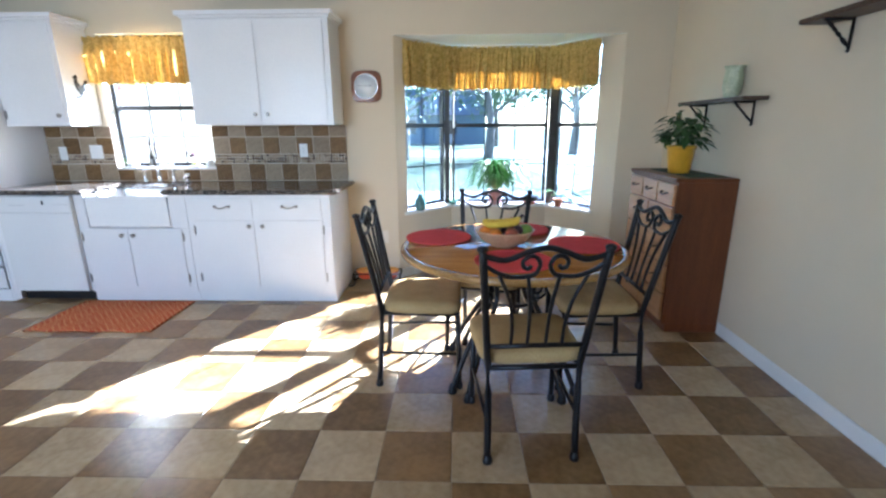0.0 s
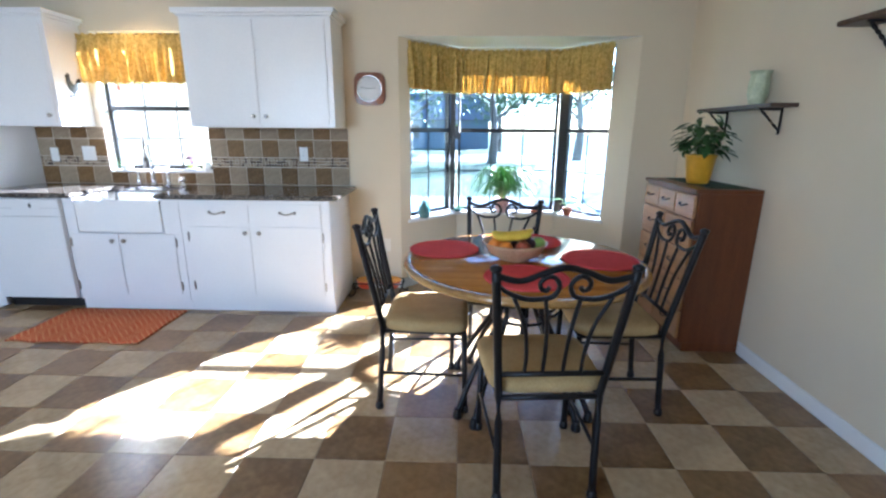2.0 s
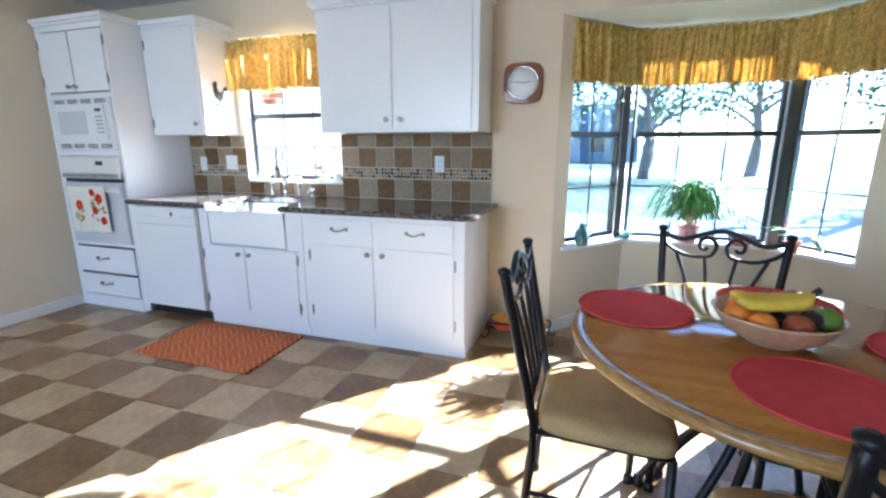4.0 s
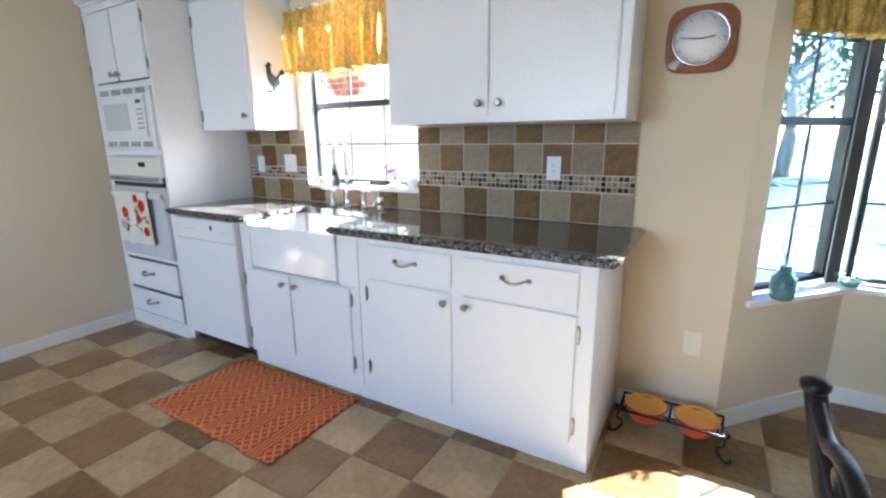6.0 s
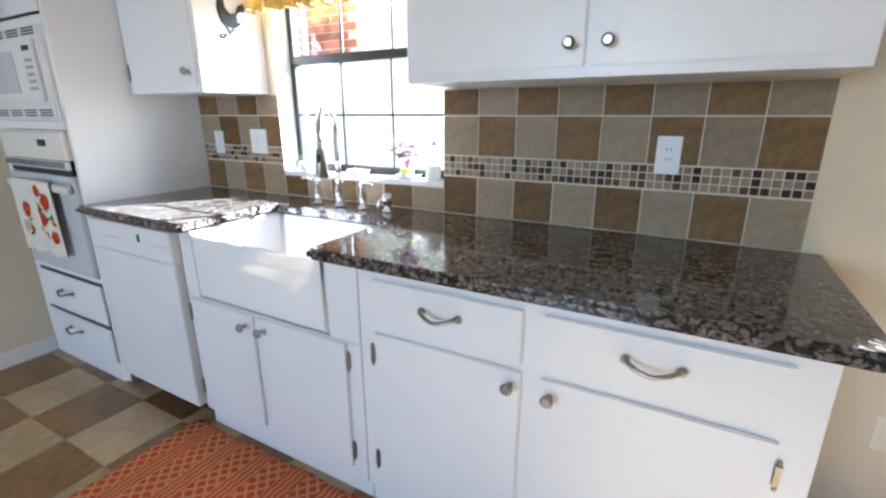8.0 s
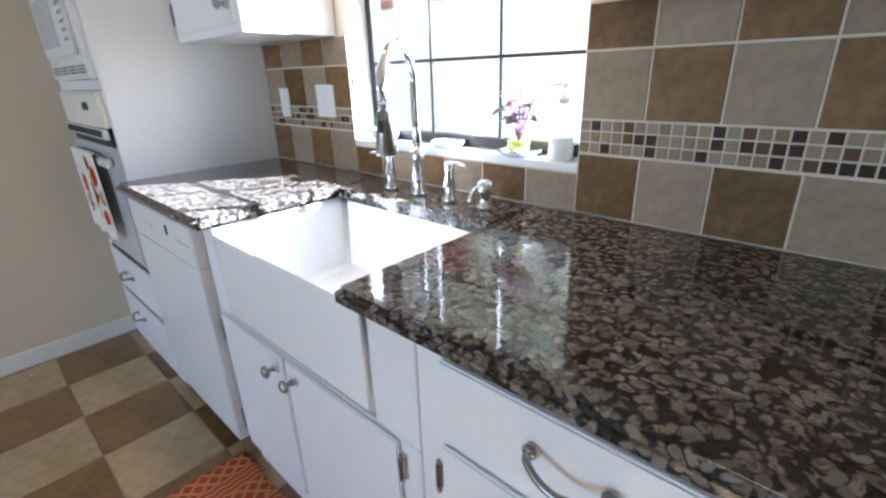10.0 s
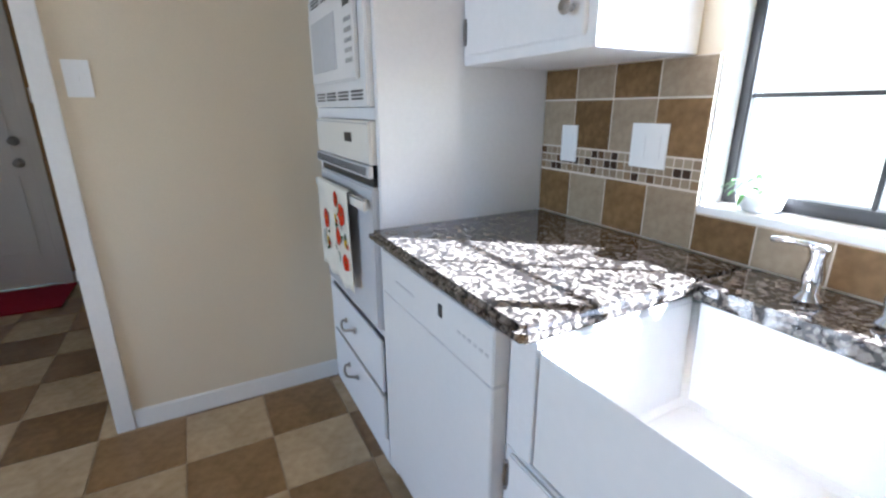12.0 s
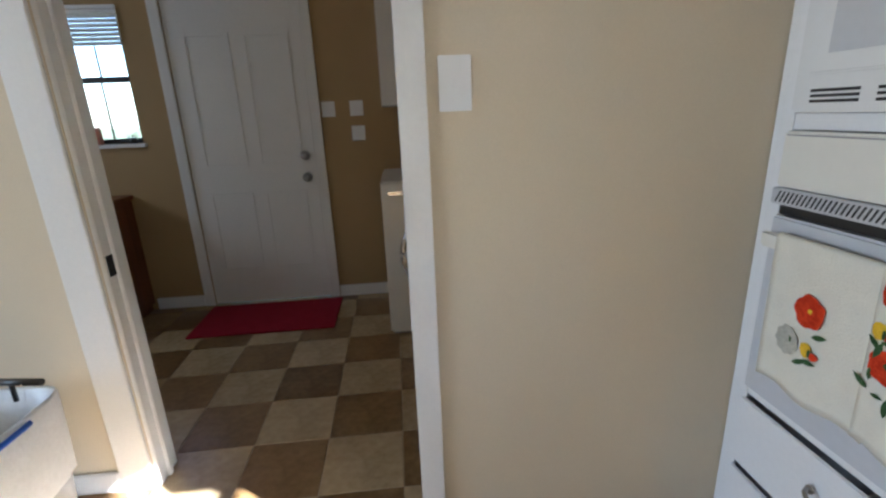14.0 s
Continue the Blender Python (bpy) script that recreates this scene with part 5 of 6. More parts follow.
sweep(bm, [spout_at(0, CTOP + 0.13), spout_at(0, CTOP + 0.22), spout_at(0, top_z)] + [spout_at(0.105 - 0.105 * math.cos(radians(a)), top_z + 0.105 * math.sin(radians(a))) for a in range(12, 181, 12)] + [spout_at(0.211, top_z - 0.03)], 0.0125, 12)
part("spout", bm, CHROME, faucet)
bm = bmesh.new()
lathe(bm, [(0.014, top_z - 0.032), (0.009, top_z - 0.038), (0.009, top_z - 0.05), (0.018, top_z - 0.054), (0.020, top_z - 0.085), (0.027, top_z - 0.15), (0.025, top_z - 0.156)], 20, (*spout_at(0.211, 0)[:2], 0))
sp = part("sprayer", bm, NICKEL, faucet, "brushed pull-down spray head")
bx, by, _ = spout_at(0.230, 0)
bpart("button", (bx - 0.006, bx + 0.006, by - 0.006, by + 0.006, top_z - 0.10, top_z - 0.07), BLACK, sp, 0.002)
for x, s in ((-2.685, -1), (-2.435, 1)):
    bm = bmesh.new()
    lathe(bm, [(0.024, 0.0), (0.025, 0.008), (0.014, 0.02), (0.018, 0.05), (0.012, 0.085), (0.015, 0.10), (0.015, 0.108), (0.006, 0.112)], 18, (x, FY, CTOP))
    sweep(bm, [(x - 0.01 * s, FY, CTOP + 0.107), (x + 0.045 * s, FY - 0.01, CTOP + 0.112), (x + 0.075 * s, FY - 0.016, CTOP + 0.108)], 0.006, 8)
    part("handle", bm, CHROME, faucet)
soap = thing("soap_pump", "chrome soap dispenser set in the countertop", "soap dispenser", (-2.31, FY, CTOP))
bm = bmesh.new()
lathe(bm, [(0.024, 0.0), (0.024, 0.008), (0.015, 0.014), (0.015, 0.035), (0.021, 0.042), (0.021, 0.07), (0.010, 0.076)], 18, (-2.31, FY, CTOP))
part("pump_body", bm, CHROME, soap)
bm = bmesh.new()
sweep(bm, smooth_path([(-2.31, FY, CTOP + 0.055), (-2.31, FY - 0.035, CTOP + 0.062), (-2.31, FY - 0.06, CTOP + 0.045), (-2.31, FY - 0.062, CTOP + 0.03)], 4), 0.006, 8)
part("nozzle", bm, CHROME, soap)

SY = NORTH + 0.035
jar = thing("plant_in_jar", "purple-leaved cutting in a glass jar on a white saucer", "plant", (-2.305, SY, SINK_SILL))
bm = bmesh.new()
lathe(bm, [(0.001, SINK_SILL + 0.002), (0.035, SINK_SILL + 0.0005), (0.062, SINK_SILL + 0.012), (0.064, SINK_SILL + 0.015), (0.04, SINK_SILL + 0.008), (0.001, SINK_SILL + 0.006)], 28, (-2.305, SY - 0.01, 0), caps=False)
part("saucer", bm, PORCELAIN, jar, "white saucer")
bm = bmesh.new()
lathe(bm, [(0.03, SINK_SILL + 0.009), (0.034, SINK_SILL + 0.02), (0.034, SINK_SILL + 0.06), (0.03, SINK_SILL + 0.07), (0.028, SINK_SILL + 0.07), (0.031, SINK_SILL + 0.058), (0.031, SINK_SILL + 0.02), (0.027, SINK_SILL + 0.012)], 24, (-2.305, SY - 0.01, 0))
part("jar", bm, CLEAR, jar, "clear glass jar")
bm = bmesh.new()
lathe(bm, [(0.027, SINK_SILL + 0.013), (0.0305, SINK_SILL + 0.02), (0.0305, SINK_SILL + 0.04), (0.001, SINK_SILL + 0.041)], 20, (-2.305, SY - 0.01, 0))
part("water", bm, mat("yellow_beads", (0.55, 0.50, 0.05), 0.3, 0, 0.3, 60, 200, 0.2), jar, "yellow-green beads")
rj = random.Random(21)
JX, JY = -2.305, SY - 0.01
bm, pm = bmesh.new(), bmesh.new()
for k, (dx, h, lean) in enumerate(((-0.03, 0.13, -0.5), (0.0, 0.17, 0.0), (0.03, 0.14, 0.5), (0.015, 0.11, 0.9), (-0.015, 0.15, -0.2))):
    tip = Vector((JX + dx * 1.6, JY - 0.008 * k + 0.012, SINK_SILL + h + 0.02))
    sweep(pm, smooth_path([(JX, JY, SINK_SILL + 0.03), (JX + dx * 0.5, JY, SINK_SILL + 0.08), tip], 4), 0.0028, 6)
    for j in range(5):
        a = rj.uniform(-0.6, 0.6) + (0 if j % 2 else math.pi)
        p = Vector((JX, JY, SINK_SILL + 0.05)).lerp(tip, 0.45 + 0.13 * j)
        L = rj.uniform(0.045, 0.072)
        d = Vector((math.cos(a), 0.45 * math.sin(a), rj.uniform(-0.45, 0.35) + (0.5 if j > 3 else 0)))
        leaf(pm if j > 2 else bm, p, p + d * L * (0.75 if j > 2 else 1.0), 0.040 if j < 3 else 0.024, 0.014)
part("leaves", bm, JARLEAF, jar, "dark green and purple leaves")
part("stems", pm, PURPLE, jar, "pink-purple stems and young leaves")
bot = thing("soap_bottle", "clear bottle of white hand soap with pump", "soap bottle", (-2.175, SY, SINK_SILL))
bm = bmesh.new()
lathe(bm, [(0.03, 0.0005), (0.032, 0.006), (0.032, 0.055), (0.031, 0.06)], 20, (-2.175, SY - 0.01, SINK_SILL))
part("soap_fill", bm, PORCELAIN, bot, "white liquid soap")
bm = bmesh.new()
lathe(bm, [(0.032, 0.061), (0.032, 0.11), (0.022, 0.125), (0.012, 0.132), (0.012, 0.14)], 20, (-2.175, SY - 0.01, SINK_SILL))
part("bottle", bm, CLEAR, bot)
bm = bmesh.new()
lathe(bm, [(0.013, 0.14), (0.013, 0.155), (0.004, 0.157), (0.004, 0.18), (0.009, 0.182), (0.009, 0.19)], 14, (-2.175, SY - 0.01, SINK_SILL))
sweep(bm, [(-2.175, SY - 0.01, SINK_SILL + 0.186), (-2.21, SY - 0.02, SINK_SILL + 0.184)], 0.004, 6)
part("pump", bm, PLATE, bot, "white pump top")
bm = bmesh.new()
lathe(bm, [(0.03, 0.0005), (0.045, 0.004), (0.055, 0.02), (0.052, 0.021), (0.04, 0.008), (0.001, 0.006)], 24, (-2.575, SY - 0.005, SINK_SILL))
tagged(part("soap_dish", bm, PORCELAIN), "small white ceramic dish on the sill", "dish")
potted("sill_plant", "small trailing green plant in a white bowl", "plant", (-2.88, SY, SINK_SILL), [(0.03, 0.0005), (0.045, 0.01), (0.05, 0.04), (0.048, 0.043), (0.04, 0.035)], PORCELAIN, FERN, 26, 0.06, 0.06, 0.014, 0.03, 31, 0.02, False)


# ---- outlets, switches, rooster ----
def plate(name, x0, x1, z0, z1, label, slots):
    """A cover plate on the tiles with its outlets or rocker."""
    y = NORTH - 0.0135
    root = thing(name, label, name.replace("_", " "), ((x0 + x1) / 2, y, z0))
    bpart("cover", (x0, x1, y - 0.005, y, z0, z1), PLATE, root, 0.0015)
    for a, b, c, d in slots:
        bpart("insert", (a, b, y - 0.007, y - 0.005, c, d), PLATE, root, 0.001)
    return root


o = plate("wall_outlet", -1.345, -1.275, 1.118, 1.233, "white wall outlet on the tile backsplash", [(-1.327, -1.293, 1.145, 1.206)])
for z in (1.163, 1.193):
    for dx in (-0.006, 0.006):
        bpart("slot", (-1.31 + dx - 0.001, -1.31 + dx + 0.001, NORTH - 0.0215, NORTH - 0.0203, z - 0.004, z + 0.004), BLACK, o)
plate("light_switch", -3.495, -3.425, 1.10, 1.215, "white single switch plate on the tiles", [(-3.477, -3.443, 1.127, 1.188)])
plate("light_switch", -3.215, -3.10, 1.11, 1.228, "white double switch plate on the tiles", [(-3.197, -3.165, 1.137, 1.2), (-3.15, -3.118, 1.137, 1.2)])
ws = thing("light_switch", "white toggle switch plate beside the doorway", "light switch", (WEST, 2.475, 1.305))
bpart("cover", (WEST, WEST + 0.005, 2.437, 2.512, 1.305, 1.424), PLATE, ws, 0.0015)
bpart("toggle", (WEST + 0.005, WEST + 0.013, 2.469, 2.480, 1.355, 1.375), PLATE, ws, 0.001)
PLATE2 = mat("beige_plastic", (0.76, 0.70, 0.60), 0.4, 0, 0.02, 5, 50, 0)
lo = thing("wall_outlet", "white outlet low on the beige wall", "wall outlet", (-0.63, NORTH, 0.34))
bpart("cover", (-0.665, -0.595, NORTH - 0.006, NORTH - 0.0005, 0.34, 0.455), PLATE2, lo, 0.0015)
bpart("insert", (-0.647, -0.613, NORTH - 0.008, NORTH - 0.006, 0.365, 0.43), PLATE2, lo, 0.001)

rooster = thing("rooster_plaque", "black metal rooster silhouette on the cabinet side", "wall decoration", (-3.06, 3.73, 1.62))
bm = bmesh.new()
outline = [(-0.045, 0.0), (0.045, 0.0), (0.045, 0.012), (0.012, 0.014), (0.014, 0.035), (0.034, 0.05), (0.045, 0.075), (0.06, 0.11), (0.052, 0.125), (0.035, 0.115), (0.022, 0.09), (0.0, 0.082), (-0.018, 0.10), (-0.022, 0.125), (-0.016, 0.14), (-0.03, 0.15), (-0.042, 0.138), (-0.052, 0.128), (-0.042, 0.122), (-0.045, 0.09), (-0.035, 0.055), (-0.015, 0.036), (-0.008, 0.014), (-0.045, 0.012)]
vf = [bm.verts.new((-3.0575, 3.715 + u * 1.3, 1.61 + v * 1.2)) for u, v in outline]
vb = [bm.verts.new((-3.0635, 3.715 + u * 1.3, 1.61 + v * 1.2)) for u, v in outline]
bm.faces.new(vf)
bm.faces.new(vb[::-1])
for k in range(len(vf)):
    j = (k + 1) % len(vf)
    bm.faces.new((vf[k], vb[k], vb[j], vf[j]))
bmesh.ops.recalc_face_normals(bm, faces=bm.faces[:])
part("silhouette", bm, BLACK, rooster)

# ---- towel ----
TOWEL = mat("towel_cloth", (0.74, 0.71, 0.62), 0.95, 0, 0.05, 20, 260, 0.4, 0.1)
POPPY = mat("poppy_print", (0.46, 0.022, 0.008), 0.9, 0, 0.25, 40, 200, 0.2, 0.1, (0.56, 0.055, 0.015))
LEAFPRINT = mat("leaf_print", (0.05, 0.10, 0.04), 0.9, 0, 0.3, 40, 200, 0.2, 0.1)
YELPRINT = mat("yellow_print", (0.70, 0.45, 0.03), 0.9, 0, 0.2, 40, 200, 0.2, 0.1)
towel = thing("dish_towel", "white dish towel printed with red poppies on the oven handle", "towel", (-3.97, FRONT - 0.08, 0.64))


def towel_y(x, z):
    return FRONT - 0.052 - 0.004 * math.sin((x + 4.1) * 34) * (1.0 - z) / 0.4


def panel(x0, x1, z0, z1, lift, skew):
    bm = bmesh.new()
    nx, nz = 16, 18
    g = [[bm.verts.new((x0 + (x1 - x0) * i / nx + skew * (1 - j / nz), towel_y(x0 + (x1 - x0) * i / nx, z0 + (z1 - z0) * j / nz) - lift, z0 + (z1 - z0) * j / nz + 0.006 * math.sin(i * 0.6) * (1 - j / nz))) for j in range(nz + 1)] for i in range(nx + 1)]
    # over the bar and a short way down behind it
    for i in range(nx + 1):
        x = g[i][-1].co.x
        g[i] += [bm.verts.new((x, FRONT - 0.050 - lift, z1 + 0.006)), bm.verts.new((x, FRONT - 0.041, z1 + 0.010)), bm.verts.new((x, FRONT - 0.031, z1 + 0.004)), bm.verts.new((x, FRONT - 0.030, z1 - 0.02))]
    for i in range(nx):
        for j in range(len(g[0]) - 1):
            bm.faces.new((g[i][j], g[i + 1][j], g[i + 1][j + 1], g[i][j + 1])).smooth = True
    ob = part("cloth", bm, TOWEL, towel)
    md = ob.modifiers.new("thick", "SOLIDIFY")
    md.thickness = 0.002
    return ob


panel(-4.195, -3.925, 0.64, 0.995, 0.0, 0.008)
panel(-3.945, -3.775, 0.645, 0.997, 0.006, 0.008)
rf = random.Random(8)


def printed(x, z, r, petals, material, squash=1.0, lift=0.0075):
    bm = bmesh.new()
    c = bm.verts.new((x, towel_y(x, z) - lift - 0.0012, z))
    ring = []
    n = 30
    for k in range(n):
        a = 2 * math.pi * k / n
        rr = r * (0.95 + 0.05 * math.cos(petals * a + x * 50) + 0.03 * math.sin(9 * a + z * 70))
        px, pz = x + rr * math.cos(a), z + rr * squash * math.sin(a)
        ring.append(bm.verts.new((px, towel_y(px, pz) - lift - 0.001, pz)))
    for k in range(n):
        bm.faces.new((c, ring[k], ring[(k + 1) % n]))
    return part("printed_flower", bm, material, towel)


PALEPRINT = mat("pale_print", (0.45, 0.44, 0.38), 0.9, 0, 0.3, 60, 300, 0.2, 0.1)
for x, z, r in ((-3.908, 0.958, 0.030), (-3.845, 0.912, 0.041), (-3.90, 0.822, 0.035), (-3.822, 0.742, 0.033)):
    printed(x, z, r, 5, POPPY)
    printed(x + 0.004, z + 0.004, 0.007, 4, LEAFPRINT, lift=0.009)
printed(-4.072, 0.856, 0.040, 5, POPPY, lift=0.0035)
printed(-4.068, 0.859, 0.006, 4, YELPRINT, lift=0.005)
printed(-4.115, 0.768, 0.033, 9, PALEPRINT, 1.1, 0.0032)
# butterflies, two wings each
for x, z, lift in ((-3.925, 0.885, 0.0078), (-3.813, 0.815, 0.0078), (-4.062, 0.77, 0.0036)):
    printed(x, z, 0.015, 3, YELPRINT, 1.2, lift)
    printed(x + 0.02, z - 0.008, 0.012, 3, POPPY, 0.8, lift)
    printed(x + 0.01, z - 0.004, 0.004, 3, LEAFPRINT, 2.6, lift + 0.001)


def printed_leaf(x, z, a, length, lift):
    bm = bmesh.new()
    outline = [(0, 0), (0.25, 0.14), (0.55, 0.17), (0.8, 0.09), (1, 0), (0.8, -0.09), (0.55, -0.17), (0.25, -0.14)]
    bm.faces.new([bm.verts.new((x + length * (u * math.cos(a) - v * math.sin(a)), towel_y(x, z) - lift, z + length * (u * math.sin(a) + v * math.cos(a)))) for u, v in outline])
    part("printed_leaf", bm, LEAFPRINT, towel)


for k in range(18):
    printed_leaf(rf.uniform(-3.925, -3.81), rf.uniform(0.70, 0.94), rf.uniform(0, 6.28), rf.uniform(0.02, 0.04), 0.0086)
for x, z, a in ((-4.055, 0.805, 0.3), (-4.11, 0.782, -0.9), (-4.07, 0.742, 0.1), (-4.09, 0.725, 0.5)):
    printed_leaf(x, z, a, 0.038, 0.0048)

# ---- pet feeder ----
BOWLRED = mat("red_orange_glaze", (0.50, 0.07, 0.03), 0.3, 0, 0.1, 8, 50, 0.02)
BOWLORG = mat("orange_glaze", (0.75, 0.36, 0.07), 0.35, 0, 0.12, 10, 60, 0.05)
feeder = thing("pet_feeder", "black iron stand with two orange pet bowls", "pet feeder", (-0.68, 3.73, 0))
FX0, FX1, FY0, FY1, FZ = -0.885, -0.475, 3.635, 3.80, 0.115
bm = bmesh.new()
sweep(bm, [(FX0, FY0, FZ), (FX1, FY0, FZ), (FX1, FY1, FZ), (FX0, FY1, FZ)], 0.006, 6, True)
sweep(bm, [((FX0 + FX1) / 2, FY0, FZ), ((FX0 + FX1) / 2, FY1, FZ)], 0.005, 6)
part("top_frame", bm, IRON, feeder)
for x, s in ((FX0, 1), (FX1, -1)):
    for y, q in ((FY0, -1), (FY1, 1)):
        bm = bmesh.new()
        q2 = q * 0.5
        sweep(bm, smooth_path([(x, y, FZ), (x - 0.002 * s, y + 0.012 * q2, 0.08), (x + 0.018 * s, y, 0.055), (x + 0.004 * s, y + 0.01 * q2, 0.022), (x - 0.022 * s, y + 0.02 * q2, 0.006), (x - 0.036 * s, y + 0.02 * q2, 0.018), (x - 0.028 * s, y + 0.02 * q2, 0.028)], 5), 0.0055, 6)
        part("leg", bm, IRON, feeder)
    bm = bmesh.new()
    sweep(bm, smooth_path([(x, FY0 + 0.02, FZ), (x, FY0 + 0.05, 0.075), (x, (FY0 + FY1) / 2, 0.06), (x, FY1 - 0.05, 0.075), (x, FY1 - 0.02, FZ)], 4), 0.004, 6)
    part("side_scroll", bm, IRON, feeder)
for x in (FX0 + 0.102, FX1 - 0.102):
    bm = bmesh.new()
    lathe(bm, [(0.06, 0.06), (0.078, 0.085), (0.086, 0.122), (0.092, 0.126), (0.090, 0.130)], 28, (x, 3.718, 0), caps=False)
    b = part("bowl", bm, BOWLRED, feeder, "red-orange ceramic bowl")
    bm = bmesh.new()
    lathe(bm, [(0.089, 0.1305), (0.080, 0.118), (0.06, 0.112), (0.001, 0.110)], 28, (x, 3.718, 0), caps=False)
    part("inside", bm, BOWLORG, b, "orange glazed inside")

# ---- things on the bay sill ----
SZ = 0.6125
fern = thing("spider_plant", "arching green spider plant in a red and white pot", "plant", (0.42, 4.41, SZ))
PINK = mat("red_white_glaze", (0.50, 0.07, 0.07), 0.35, 0, 0.1, 6, 40, 0.02, 0.5, (0.72, 0.55, 0.50))
bm = bmesh.new()
lathe(bm, [(0.05, 0), (0.055, 0.01), (0.072, 0.12), (0.078, 0.125), (0.078, 0.14), (0.068, 0.14), (0.06, 0.12)], 28, (0.42, 4.41, SZ))
part("pot", bm, PINK, fern)
bm = bmesh.new()
rs = random.Random(77)
for k in range(240):
    a = rs.uniform(0, 6.28)
    r = rs.uniform(0.14, 0.38)
    h = rs.uniform(0.08, 0.28)
    pts = smooth_path([(0.42, 4.41, SZ + 0.13), (0.42 + 0.4 * r * math.cos(a), 4.40 + 0.3 * r * math.sin(a), SZ + 0.14 + h), (0.42 + 0.8 * r * math.cos(a), 4.39 + 0.45 * r * math.sin(a) - 0.02, SZ + 0.14 + h * 0.95), (0.42 + 1.05 * r * math.cos(a), 4.38 + 0.5 * r * math.sin(a) - 0.03, SZ + 0.12 + h * rs.uniform(0.2, 0.7))], 3)
    side = Vector((-math.sin(a), math.cos(a), 0)) * rs.uniform(0.007, 0.011)
    prev = None
    for j, p in enumerate(pts):
        w = 1 - (j / (len(pts) - 1)) ** 3 * 0.8
        p.y = min(p.y, 4.47)
        row = [bm.verts.new(p - side * w), bm.verts.new(p + side * w + Vector((0, 0, 0.002)))]
        if prev:
            bm.faces.new((prev[0], prev[1], row[1], row[0])).smooth = True
        prev = row
part("leaves", bm, FERN, fern)
TEAL = mat("teal_glass", (0.06, 0.15, 0.16), 0.15, 0, 0.15, 10, 60, 0.05, 0.5, (0.12, 0.24, 0.24))
bm = bmesh.new()
lathe(bm, [(0.035, 0), (0.045, 0.01), (0.052, 0.05), (0.048, 0.10), (0.025, 0.125), (0.022, 0.15), (0.028, 0.155), (0.02, 0.155)], 24, (-0.31, 4.055, SZ))
tq = thing("teal_jug", "teal glazed jug with dried sprigs on the sill", "jug", (-0.31, 4.055, SZ))
part("jug_body", bm, TEAL, tq)
bm = bmesh.new()
for k in range(9):
    a = rs.uniform(0, 6.28)
    sweep(bm, smooth_path([(-0.31, 4.055, SZ + 0.13), (-0.31 + 0.012 * math.cos(a), 4.055 + 0.012 * math.sin(a), SZ + 0.19), (-0.31 + 0.035 * math.cos(a), 4.055 + 0.03 * math.sin(a), SZ + rs.uniform(0.22, 0.28))], 3), 0.0015, 5)
part("sprigs", bm, mat("grey_sprig", (0.30, 0.33, 0.32), 0.8), tq)
potted("succulent", "low green succulent in a small dish", "plant", (-0.005, 4.43, SZ), [(0.03, 0), (0.04, 0.008), (0.043, 0.03), (0.04, 0.033), (0.035, 0.028)], TEAL, FERN, 34, 0.05, 0.05, 0.018, 0.03, 41, 0.0, False)
orch = thing("orchid_planter", "dark bowl planter with a white orchid on a red stand", "plant", (0.76, 4.40, SZ))
bm = bmesh.new()
lathe(bm, [(0.05, 0), (0.06, 0.01), (0.058, 0.028), (0.05, 0.03)], 24, (0.76, 4.405, SZ))
part("stand", bm, TERRA, orch, "terracotta red stand")
bm = bmesh.new()
lathe(bm, [(0.035, 0.031), (0.075, 0.045), (0.095, 0.075), (0.09, 0.078), (0.07, 0.055), (0.001, 0.05)], 28, (0.76, 4.405, SZ))
part("bowl", bm, BLACK, orch, "shallow dark bowl")
bm = bmesh.new()
for k in range(3):
    sweep(bm, smooth_path([(0.75 + 0.01 * k, 4.405, SZ + 0.055), (0.73 + 0.02 * k, 4.40, SZ + 0.15), (0.72 + 0.03 * k, 4.395, SZ + 0.22 + 0.02 * k)], 4), 0.002, 5)
part("stems", bm, LEAF, orch)
bm = bmesh.new()
for k in range(26):
    p = Vector((rs.uniform(0.70, 0.80), rs.uniform(4.38, 4.42), SZ + rs.uniform(0.1, 0.26)))
    u = Vector((rs.gauss(0, 1), rs.gauss(0, 0.6), rs.gauss(0, 1))).normalized() * 0.018
    leaf(bm, p, p + u, 0.016, 0)
part("flowers", bm, PORCELAIN, orch, "white petals")
potted("potted_seedling", "small broad-leaved plant in a terracotta pot", "plant", (1.02, 4.27, SZ), [(0.03, 0), (0.032, 0.005), (0.044, 0.06), (0.048, 0.062), (0.048, 0.075), (0.042, 0.075), (0.038, 0.06)], TERRA, FERN, 11, 0.10, 0.14, 0.045, 0.12, 51, 0.03)

# ---- bin by the doorway ----
BAG = mat("white_bin_bag", (0.78, 0.79, 0.80), 0.35, 0, 0.06, 9, 60, 0.5)
BINM = mat("grey_bin", (0.30, 0.31, 0.33), 0.4, 0, 0.06, 6, 60, 0.03)
BLUE = mat("blue_drawstring", (0.02, 0.12, 0.62), 0.4, 0, 0.1, 10, 60, 0.05)
BNX, BNY = -4.46, 1.03
tbin = thing("waste_bin", "waste bin lined with a white bag and blue drawstring", "bin", (BNX, BNY, 0))


